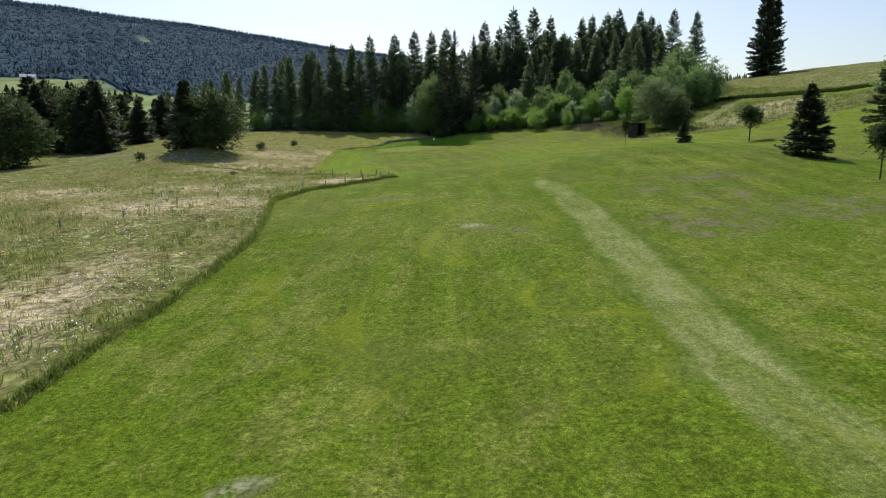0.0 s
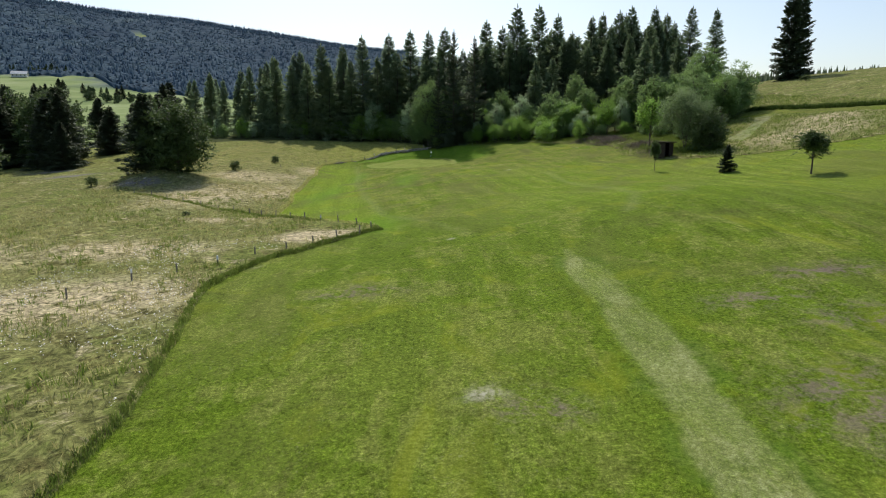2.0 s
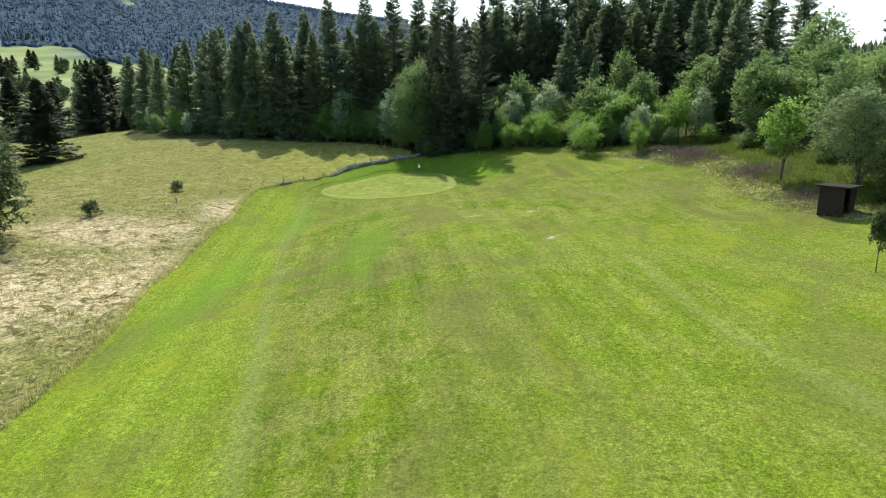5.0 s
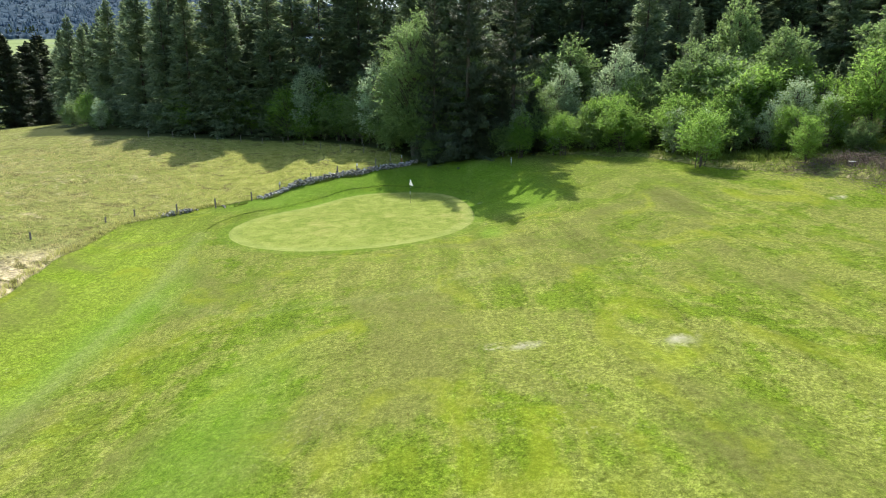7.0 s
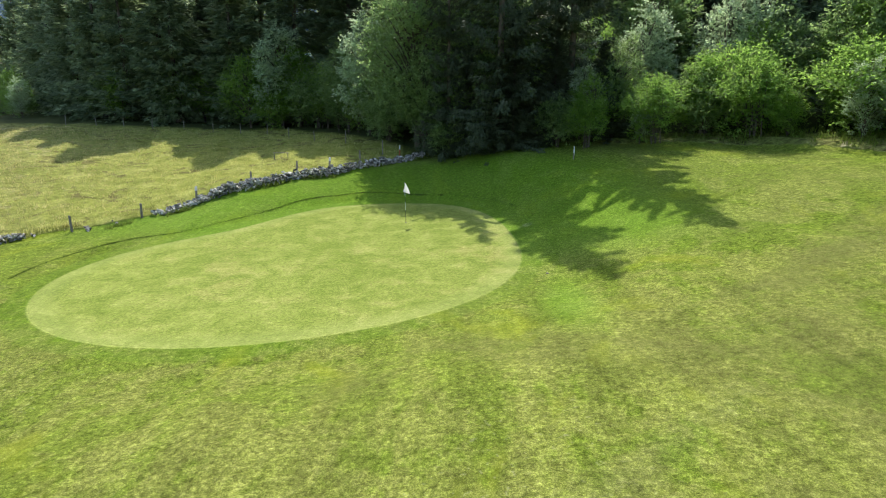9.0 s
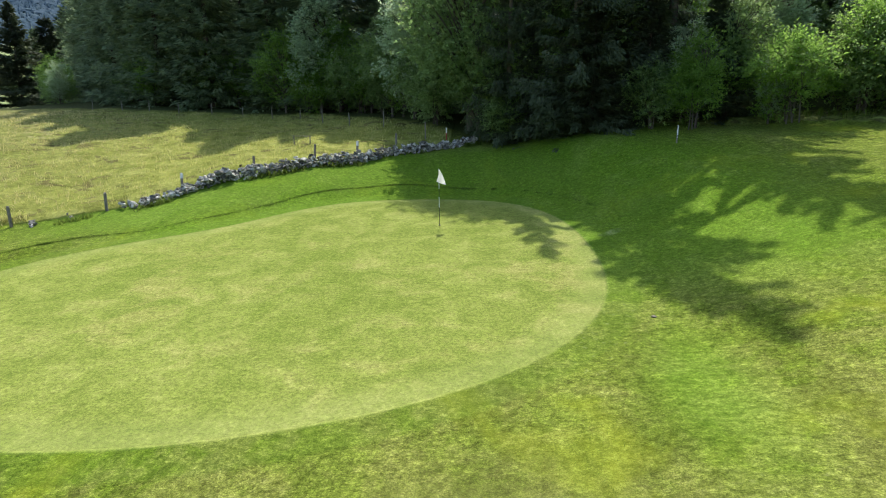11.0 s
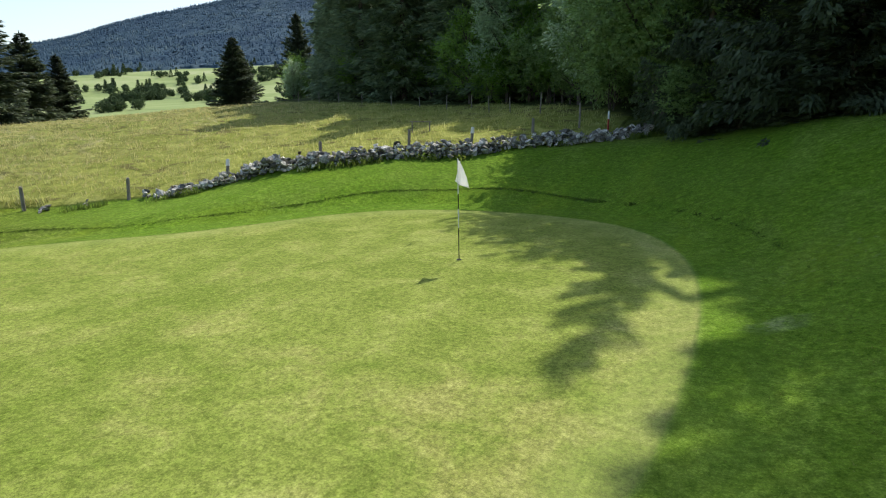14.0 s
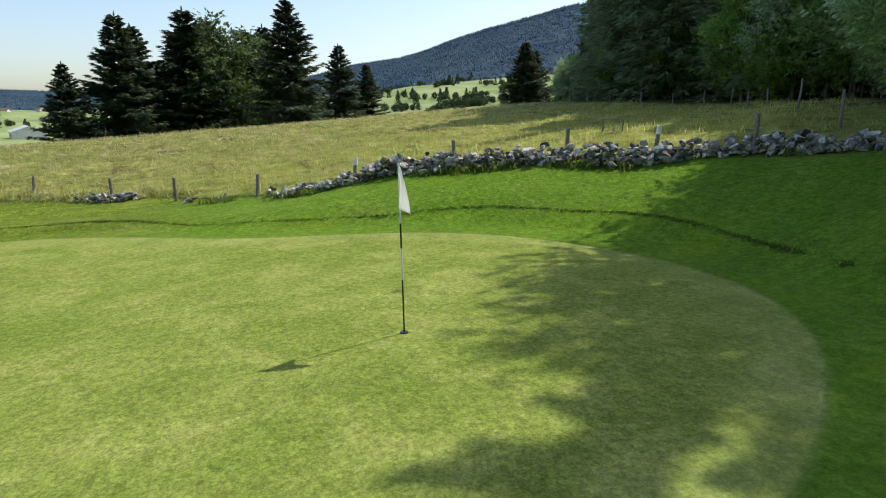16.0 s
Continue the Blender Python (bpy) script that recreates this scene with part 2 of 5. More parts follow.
    # putting green and its collar
    green = m.ramp(m.math("ADD", m.math("MULTIPLY", grain, 0.6), m.math("MULTIPLY", mid, 0.4)), (0.38, (0.116, 0.164, 0.024)), (0.5, (0.198, 0.240, 0.048)), (0.62, (0.300, 0.330, 0.092)))
    tired = m.math("MULTIPLY", m.step(m.math("ADD", m.math("MULTIPLY", big, 0.5), m.math("MULTIPLY", mid, 0.5)), 0.50, 0.64), 0.5)
    green = m.mix(tired, green, m.ramp(grain, (0.4, (0.200, 0.200, 0.050)), (0.6, (0.360, 0.325, 0.120))))
    green = m.mix(m.math("MULTIPLY", m.step(m.noise(0.5, 4, 0.6, turned.outputs[0], 0.5), 0.52, 0.64), 0.4), green, m.ramp(grain, (0.4, (0.085, 0.135, 0.012)), (0.6, (0.190, 0.245, 0.042))))
    speck = m.math("ADD", m.math("MULTIPLY", m.noise(13, 5, 0.85, v), 0.75), m.math("MULTIPLY", m.noise(3.5, 5, 0.75, v, 0.4), 0.25))
    green = m.mix(1.0, green, m.ramp(speck, (0.36, 0.70), (0.5, 1.0), (0.64, 1.26)), "MULTIPLY")
    green = m.mix(1.0, green, m.ramp(crisp, (0.38, 0.68), (0.5, 1.0), (0.60, 1.30)), "MULTIPLY")
    g = m.attr("sd_green")
    ring = m.math("MULTIPLY", m.step(g, -1.0, -0.75), m.math("SUBTRACT", 1.0, m.step(g, 0.0, 0.06)))
    fair = m.mix(m.math("MULTIPLY", ring, 0.25), fair, m.ramp(grain, (0.32, (0.075, 0.150, 0.012)), (0.68, (0.150, 0.260, 0.030))))
    col = m.mix(m.step(m.math("ADD", g, m.math("MULTIPLY", m.math("SUBTRACT", small, 0.5), 0.12)), -0.03, 0.05), fair, green)
    cut = m.math("MULTIPLY", m.step(g, -0.10, 0.02), m.math("SUBTRACT", 1.0, m.step(g, 0.25, 1.30)))
    col = m.mix(m.math("MULTIPLY", cut, 0.28), col, m.ramp(grain, (0.36, (0.215, 0.260, 0.070)), (0.64, (0.360, 0.395, 0.140))))
    # meadow under the tall grass
    hay = m.ramp(m.math("ADD", m.math("MULTIPLY", mid, 0.5), m.math("MULTIPLY", grain, 0.5)),
                 (0.35, (0.088, 0.093, 0.026)), (0.5, (0.184, 0.188, 0.062)), (0.65, (0.370, 0.346, 0.136)))
    wet = m.ramp(grain, (0.36, (0.080, 0.105, 0.020)), (0.64, (0.215, 0.235, 0.065)))
    hay = m.mix(m.step(m.math("ADD", m.math("MULTIPLY", big, 0.6), m.math("MULTIPLY", mid, 0.4)), 0.46, 0.56), hay, wet)
    fresh = m.ramp(m.math("ADD", m.math("MULTIPLY", mid, 0.5), m.math("MULTIPLY", grain, 0.5)), (0.38, (0.118, 0.140, 0.020)), (0.5, (0.240, 0.262, 0.052)), (0.62, (0.400, 0.400, 0.122)))
    hay = m.mix(m.math("MULTIPLY", m.attr("fresh"), 0.85), hay, fresh)
    lodged = m.math("MULTIPLY", m.step(m.noise(0.30, 5, 0.65, v, 1.8), 0.56, 0.66), m.math("SUBTRACT", 1.0, m.attr("fresh")))
    hay = m.mix(m.math("MULTIPLY", lodged, m.step(m.noise(1.6, 5, 0.7, v, 1.2), 0.42, 0.56)), hay, m.ramp(grain, (0.34, (0.270, 0.225, 0.115)), (0.66, (0.560, 0.490, 0.300))))
    straw = m.math("MULTIPLY", m.attr("straw"), m.step(m.math("ADD", mid, m.math("MULTIPLY", small, 0.3)), 0.44, 0.66), True)
    hay = m.mix(straw, hay, m.ramp(grain, (0.3, (0.320, 0.262, 0.145)), (0.7, (0.600, 0.510, 0.325))))
    swirl = m.noise(1.1, 6, 0.72, v, 2.6)
    hay = m.mix(m.step(m.noise(0.55, 5, 0.65, v, 1.2), 0.54, 0.64), hay, m.ramp(grain, (0.36, (0.060, 0.062, 0.018)), (0.64, (0.190, 0.170, 0.060))))
    hay = m.mix(m.math("SUBTRACT", 1.0, m.math("MULTIPLY", m.attr("fresh"), 0.75)), hay, m.mix(1.0, hay, m.ramp(swirl, (0.36, 0.38), (0.5, 1.0), (0.64, 1.80)), "MULTIPLY"))
    r = m.step(m.attr("sd_rough"), -0.05, 0.10)
    col = m.mix(r, col, hay)
    # forest floor
    col = m.mix(m.step(m.math("ADD", m.attr("sd_wood"), m.math("MULTIPLY", m.math("SUBTRACT", mid, 0.5), 3.0)), -0.5, 1.5), col,
                m.ramp(grain, (0.3, (0.026, 0.034, 0.010)), (0.7, (0.090, 0.105, 0.036))))
    # scree on the knoll
    col = m.mix(m.math("MULTIPLY", m.attr("scree"), m.step(mid, 0.38, 0.50)), col,
                m.ramp(small, (0.35, (0.110, 0.098, 0.095)), (0.7, (0.300, 0.275, 0.265))))
    # far pastures and wooded slopes, haze painted into both as paler, bluer colour
    past = m.ramp(m.noise(0.011, 6, 0.68, v, 0.8), (0.36, (0.150, 0.200, 0.090)), (0.48, (0.225, 0.285, 0.108)), (0.6, (0.285, 0.335, 0.148)), (0.70, (0.350, 0.370, 0.215)))
    col = m.mix(m.attr("far"), col, past)
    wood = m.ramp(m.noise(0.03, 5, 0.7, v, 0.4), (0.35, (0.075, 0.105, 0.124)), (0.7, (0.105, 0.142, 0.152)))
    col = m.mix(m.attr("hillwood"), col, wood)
    tall = m.math("MULTIPLY", r, 0.8)
    soft = m.math("SUBTRACT", 1.0, m.math("MULTIPLY", m.step(g, -0.03, 0.05), 0.85))
    h = m.math("ADD", m.math("MULTIPLY", fine, 0.25), m.math("ADD", m.math("MULTIPLY", small, 0.6), m.math("MULTIPLY", mid, m.math("ADD", 0.5, m.math("MULTIPLY", tall, 2.5)))))
    m.bump(m.math("MULTIPLY", h, soft), 0.75, 0.10)
    return m.finish(col, 0.95, 0, 0.04)


GROUND = ground_material()
STONE = stone_material()
SPRUCE = foliage("spruce_needles", (0.074, 0.118, 0.068), (0.150, 0.222, 0.124), (0.320, 0.400, 0.208), 0.60, 0.6, 0.3)
DARKSPRUCE = foliage("dark_spruce_needles", (0.030, 0.047, 0.024), (0.059, 0.085, 0.043), (0.107, 0.138, 0.067), 0.25, 0.6, 0.3)
BEECH = foliage("beech_leaves", (0.080, 0.142, 0.046), (0.171, 0.264, 0.088), (0.334, 0.466, 0.171), 0.62)
ASH = foliage("bright_leaves", (0.088, 0.165, 0.029), (0.181, 0.319, 0.055), (0.319, 0.495, 0.105), 0.68)
WILLOW = foliage("silvery_leaves", (0.141, 0.211, 0.096), (0.303, 0.408, 0.211), (0.578, 0.704, 0.437), 0.56)
PALELEAF = foliage("pale_leaves", (0.080, 0.125, 0.042), (0.160, 0.230, 0.088), (0.300, 0.390, 0.180), 0.55)
MAPLE = foliage("field_tree_leaves", (0.032, 0.057, 0.019), (0.065, 0.106, 0.032), (0.128, 0.184, 0.061), 0.42)
NEARWOOD = foliage("pasture_trees", (0.026, 0.044, 0.020), (0.046, 0.072, 0.032), (0.080, 0.115, 0.050), 0.25, 0.7, 0.1)
# forest colours made bluer and paler, with distance haze painted in
HAZED_FARWOOD = far_canopy("hazed_far_wood", (0.058, 0.108, 0.168), (0.083, 0.147, 0.208), (0.165, 0.240, 0.258))
GOLDGRASS = foliage("golden_tall_grass", (0.230, 0.225, 0.060), (0.400, 0.370, 0.130), (0.600, 0.540, 0.260), 0.62, 0.6, 0.2)
TALLGRASS = foliage("tall_grass", (0.098, 0.114, 0.028), (0.235, 0.236, 0.082), (0.500, 0.458, 0.195), 0.6, 0.6, 0.2)
FAIRGRASS = foliage("mown_blades", (0.060, 0.110, 0.010), (0.120, 0.185, 0.020), (0.240, 0.290, 0.060), 0.35, 0.6, 0.1)
FRESHGRASS = foliage("fresh_tall_grass", (0.200, 0.240, 0.044), (0.335, 0.360, 0.090), (0.530, 0.510, 0.200), 0.64, 0.6, 0.2)
LONGGREEN = foliage("long_green_grass", (0.060, 0.105, 0.014), (0.120, 0.180, 0.026), (0.220, 0.285, 0.060), 0.58, 0.6, 0.2)
DARKGREEN = foliage("dark_lush_grass", (0.030, 0.060, 0.010), (0.055, 0.095, 0.016), (0.100, 0.150, 0.030), 0.25, 0.7, 0.1)
BARK = bark_material("bark_grey_brown", (0.060, 0.048, 0.038), (0.180, 0.150, 0.120))
WOOD = bark_material("weathered_wood", (0.120, 0.100, 0.082), (0.330, 0.300, 0.260))
DARKWOOD = bark_material("dark_stained_boards", (0.022, 0.016, 0.012), (0.060, 0.045, 0.034))
WHITE = plain("white_paint", (0.70, 0.70, 0.69), (0.84, 0.84, 0.83), 14, 0.5)
CLOTH = foliage("white_cloth", (0.86, 0.86, 0.86), (0.88, 0.88, 0.88), (0.90, 0.90, 0.90), 0.7, 0.8, 0.1, False)
RED = plain("red_paint", (0.30, 0.03, 0.025), (0.42, 0.05, 0.04), 14, 0.5)
BLACK = plain("black_paint", (0.010, 0.010, 0.011), (0.022, 0.022, 0.024), 14, 0.4)
ROOF = plain("pale_roof", (0.42, 0.43, 0.45), (0.60, 0.61, 0.62), 0.4, 0.6)
TILE = plain("brown_roof", (0.16, 0.09, 0.06), (0.26, 0.16, 0.11), 0.6, 0.8)
RENDER_WALL = plain("pale_render", (0.50, 0.48, 0.44), (0.66, 0.64, 0.60), 0.7, 0.8)
BRUSH = bark_material("dead_brush", (0.070, 0.052, 0.038), (0.230, 0.185, 0.140))
PANE = plain("window_glass", (0.02, 0.025, 0.03), (0.05, 0.06, 0.07), 1, 0.08, 0, 0, 0.6)


# ---------------------------------------------------------------- the lie of the land
def smooth(v, lo, hi):
    t = np.clip((v - lo) / (hi - lo), 0, 1)
    return t * t * (3 - 2 * t)


def bell(x, y, cx, cy, rx, ry):
    return np.exp(-((x - cx) / rx) ** 2 - ((y - cy) / ry) ** 2)


def near_land(x, y):
    """The hole: it climbs gently, tilts down to the west, and lies under a hill in the east."""
    u, v = np.tanh(x / 70), (np.clip(y, -60, 260) - 90) / 90
    z = 2.286 + 0.341 * u + 2.683 * v + 7.257 * u**2 - 0.101 * u * v + 2.606 * v**2 + 13.86 * u**3 + 4.108 * u**2 * v
    z = z + 0.305 * u * v**2 + 0.749 * v**3 - 0.315 * u**4 + 1.991 * u**3 * v - 2.857 * u**2 * v**2 - 1.149 * u * v**3 - 0.961 * v**4
    z = z + 1.579 * np.exp(-(((x - 12) / 22) ** 2)) - 2.149 * bell(x, y, -18, 130, 16, 45)
    z = z - 1.825 * bell(x, y, 2, 147, 12, 10) + 0.252 * bell(x, y, 30, 92, 14, 22) + 2.133 * bell(x, y, 24, 62, 12, 18)
    z = z + 0.197 * bell(x, y, -8, 168, 14, 8) - 1.628 * bell(x, y, 0, 15, 30, 22) + 0.052 * bell(x, y, -6, 52, 12, 20)
    z = z + 0.171 * bell(x, y, 24, 146, 8, 10) - 0.583 * bell(x, y, 8, 130, 10, 12) + 1.212 * bell(x, y, -28, 128, 10, 14)
    return z + 0.454 * bell(x, y, 8, 105, 14, 16)


def azimuth(x, y):
    return np.degrees(np.arctan2(-x, y - 90.0))


def far_land(x, y):
    """The valley to the west, its pastures, the wooded mountain behind it and the plateau in the east."""
    d, a = np.hypot(x, y - 90.0), azimuth(x, y)
    crest = np.interp(a, [-60, -20, 0, 7.8, 11.5, 15, 18, 21, 24, 28.4, 30, 38, 46, 50.3, 54, 57, 60, 62.7, 65, 69, 72, 78, 83, 89, 95, 110, 130],
                      [0.6, 4, 7.0, 7.65, 8.15, 8.6, 8.95, 9.3, 9.45, 9.75, 9.9, 9.9, 9.6, 9.0, 8.1, 7.35, 6.45, 5.5, 4.85, 4.3, 3.55, 2.1, 1.0, 1.7, 1.8, 1.6, 1.2])
    away = np.interp(a, [-60, 60, 78, 130], [2500, 2500, 4300, 4300])
    top = np.tan(np.radians(crest)) * away
    foot = np.interp(a, [-60, -25, 0, 30, 45, 63, 74, 82], [60, 70, 95, 108, 95, 72, 24, -4])
    floor = np.interp(a, [-60, -20, 10, 40, 70, 90, 130], [34, 26, 9, 3, -3, -9, -9])
    z = np.interp(d / 1250, [0, 0.28, 0.55, 1.0], [0, 0.03, 0.22, 1.0]) * (foot - floor) + floor
    low = np.degrees(np.arctan2(foot, 1250.0))
    rise = low + (crest - low) * np.clip((d - 1250) / (away - 1250), 0, 1) ** 0.85
    z = np.where(d > 1250, np.where(d < away, np.tan(np.radians(rise)) * d, top), z)
    rough = 5.0 * np.sin(x / 97 + 1.3) * np.sin(y / 131) + 9.0 * np.sin(x / 310 + y / 270)
    z = z + rough * smooth(d, 350, 800) * (1 - 0.75 * smooth(d, 1500, 2300))
    east = 27.5 + 0.006 * np.clip(d - 200, 0, 2000)
    z = z + (east - z) * smooth(-a, 12, 30) * (1 - smooth(-a, 95, 125))
    back = -6 + 0.0 * x
    return z + (back - z) * smooth(np.abs(a), 118, 145)


GREEN_AT = (-3.2, 147.2)


def in_green(x, y):
    """About how far inside the edge of the putting green, a rounded kidney."""
    dx, dy = x - GREEN_AT[0], y - GREEN_AT[1]
    r, t = np.hypot(dx, dy), np.arctan2(dy, dx)
    edge = 9.57
    for k, (c, s) in enumerate(((0.43, -0.28), (-0.47, 1.23), (-0.42, -0.61), (0.07, -0.14)), 1):
        edge = edge + c * np.cos(k * t) + s * np.sin(k * t)
    return edge - r


def inside(x, y, corners):
    """Signed distance to a polygon: positive inside."""
    best, odd = np.full(np.shape(x), 1e9), np.zeros(np.shape(x), bool)
    n = len(corners)
    for i in range(n):
        (ax, ay), (bx, by) = corners[i], corners[(i + 1) % n]
        ex, ey = bx - ax, by - ay
        t = np.clip(((x - ax) * ex + (y - ay) * ey) / (ex * ex + ey * ey), 0, 1)
        best = np.minimum(best, np.hypot(x - ax - t * ex, y - ay - t * ey))
        if ay != by:
            odd ^= ((ay > y) != (by > y)) & (x < ax + (y - ay) / ey * ex)
    return np.where(odd, best, -best)


# the edge of the mown grass against the western meadow, then the eastern meadow and the wood
WEST = [(-12, -80), (-11.4, 10), (-10.8, 20), (-10.1, 28), (-10, 35), (-10.9, 41), (-12.1, 47), (-12.6, 50.5), (-12, 54), (-10.6, 57.3), (-8, 61.3),
        (-5.5, 64.6), (-3.6, 66.8), (-5.6, 70), (-11.5, 75.9), (-16, 80.6), (-17.5, 95), (-19.3, 104), (-20.2, 122), (-20.2, 128), (-21.4, 136),
        (-21.8, 145), (-19.5, 149), (-14, 154), (-9.9, 159), (-4, 164.4), (-1, 166), (-3, 190), (-30, 230), (-190, 260), (-190, -80)]
EAST = [(34, 107), (37, 102.5), (43, 98), (52, 94.8), (80, 87), (120, 77), (190, 60), (190, 260), (10, 260), (9, 164), (15, 161.5), (22, 156.5),
        (26, 148), (31, 143), (34.5, 137), (34, 126), (32, 117)]
WOODED = [(-62, 193), (-45, 186), (-30, 182.5), (-14, 181.5), (-9, 177), (-4.5, 171.5), (1, 166), (9, 163), (17, 162.5), (25, 158), (33, 152.5), (42, 147),
          (45, 132), (41, 119), (42, 108), (47, 112), (55, 128), (64, 140), (74, 152), (88, 190), (90, 235), (-20, 245), (-75, 215)]
STRIP_EAST = [(58.5, 133), (62.5, 137), (63.8, 135), (64.8, 131.5), (66.8, 124.4), (68.7, 118.6), (73, 110), (84, 100), (120, 89), (190, 74), (190, 68), (120, 83), (81, 95), (70, 107), (66.5, 115.4), (64.6, 121), (62.2, 127)]
TRACK = [(47.6, 114.3), (50.4, 116.5), (53.2, 119.4), (56.4, 123), (60.2, 130), (62.6, 127), (57, 120.6), (54, 116.6), (51.2, 113), (47.9, 109)]


def land(x, y):
    x, y = np.asarray(x, float), np.asarray(y, float)
    w = smooth(np.hypot(x * 1.0, (y - 90) * 0.8), 125, 300)
    z = near_land(x, y) * (1 - w) + far_land(x, y) * w
    # the green is a shelf that falls a little to the front, with a low bank round its back
    g = in_green(x, y)
    shelf = 4.2 + 0.042 * (y - 147) + 0.032 * x
    z = z + (shelf - z) * smooth(g, -6.5, 0.2)
    back = smooth(g, -4.6, -2.4) * (1 - smooth(g, -2.1, -0.9)) * smooth(y - 0.30 * x, 145, 151)
    z = z + 0.15 * back
    z = z - 0.07 * np.exp(-((g + 1.35) / 0.30) ** 2) * smooth(y - 0.3 * x, 143, 150)
    z = z - 0.85 * bell(x, y, 0.5, 165.0, 6, 5) + 0.28 * bell(x, y, -10, 158.6, 4, 3.2) - 0.22 * bell(x, y, -4.6, 163, 3, 2.6)
    # the knoll with scree under the field tree
    z = z + 1.9 * bell(x, y, -41, 110.5, 6.5, 4.4)
    near = 1 - smooth(np.hypot(x, y - 90), 120, 200)
    z = z + near * (0.07 * np.sin(x * 0.55 + 0.9 * np.sin(y * 0.21)) * np.sin(y * 0.37 + 0.7) + 0.04 * np.sin(x * 1.3 + y * 0.5)) * (1 - smooth(g, -2, 0))
    return z


def rough_height(x, y):
    """How much the matted tall grass stands above the mown ground."""
    w = np.maximum(inside(x, y, WEST), inside(x, y, EAST))
    wob = 0.5 + 0.5 * np.sin(x * 1.7 + 1.1 * np.sin(y * 0.9)) * np.sin(y * 1.3 + 0.8 * np.sin(x * 0.6))
    near = 1 - smooth(np.hypot(x, y - 90), 120, 220)
    return smooth(w, -0.02, 0.35) * (0.16 + 0.14 * wob) * near


def axis(a, b, fine, out, grow):
    """Grid lines, fine from a to b and wider and wider beyond."""
    mid = list(np.arange(a, b + 1e-6, fine))
    low, high, s = [a], [b], fine
    while low[-1] > -out:
        s *= grow
        low.append(low[-1] - s)
    s = fine
    while high[-1] < out:
        s *= grow
        high.append(high[-1] + s)
    return np.array(low[:0:-1] + mid + high[1:])


def link_mesh(name, verts, faces, material, parent=None, label="", smoothed=False):
    me = bpy.data.meshes.new(name)
    verts, faces = np.asarray(verts, np.float32), np.asarray(faces, np.int32)
    k = faces.shape[1]
    me.vertices.add(len(verts))
    me.vertices.foreach_set("co", verts.ravel())
    me.loops.add(faces.size)
    me.loops.foreach_set("vertex_index", faces.ravel())
    me.polygons.add(len(faces))
    me.polygons.foreach_set("loop_start", np.arange(0, faces.size, k, dtype=np.int32))
    me.polygons.foreach_set("loop_total", np.full(len(faces), k, np.int32))
    if smoothed:
        me.polygons.foreach_set("use_smooth", np.ones(len(faces), bool))
    me.update(calc_edges=True)
    me.materials.append(material)
    ob = new(name, me)
    if parent is not None:
        ob.parent = parent
    if label:
        ob["label"] = label
    return ob


def to_line(x, y, way):
    """Distance to a polyline."""
    best = np.full(np.shape(x), 1e9)
    for (ax, ay), (bx, by) in zip(way, way[1:]):
        ex, ey = bx - ax, by - ay
        t = np.clip(((x - ax) * ex + (y - ay) * ey) / (ex * ex + ey * ey), 0, 1)
        best = np.minimum(best, np.hypot(x - ax - t * ex, y - ay - t * ey))
    return best


# faint tracks of the mower: way, half width, strength
MOWER_TRACKS = [([(-4.3, 75.8), (-5.8, 83.5), (-8.3, 96.2), (-11.9, 118.1), (-13.2, 132.3), (-14.9, 143)], 0.45, 1.0),
                ([(15.6, 61.2), (16.8, 63.8), (18.7, 69.5), (19.1, 74.6), (18.4, 80.2), (17.3, 85), (16.8, 90.8), (16.6, 99.7)], 0.5, 0.9),
                ([(21.6, 65.6), (21.9, 68.9), (22.4, 72.9)], 0.35, 0.8), ([(-4.1, 75.3), (-0.7, 70.4), (1.1, 67.5), (2.6, 63.9), (3.2, 61.8)], 0.35, 0.6),
                ([(-14.9, 143), (-13.1, 131), (-11.4, 128.6), (-6.4, 125.5), (2, 126), (9, 132)], 0.4, 0.5)]


def woods_edge(a):
    """How far off the mountain forest begins, by bearing."""
    return np.interp(a, [-30, 0, 14, 20, 23, 26, 28.4, 29.4, 33, 45, 60, 75, 95, 130], [560, 600, 780, 840, 850, 880, 930, 1040, 1060, 1080, 1150, 1300, 2200, 2200]) + 18 * np.sin(a * 1.1) + 14 * np.sin(a * 3.3)


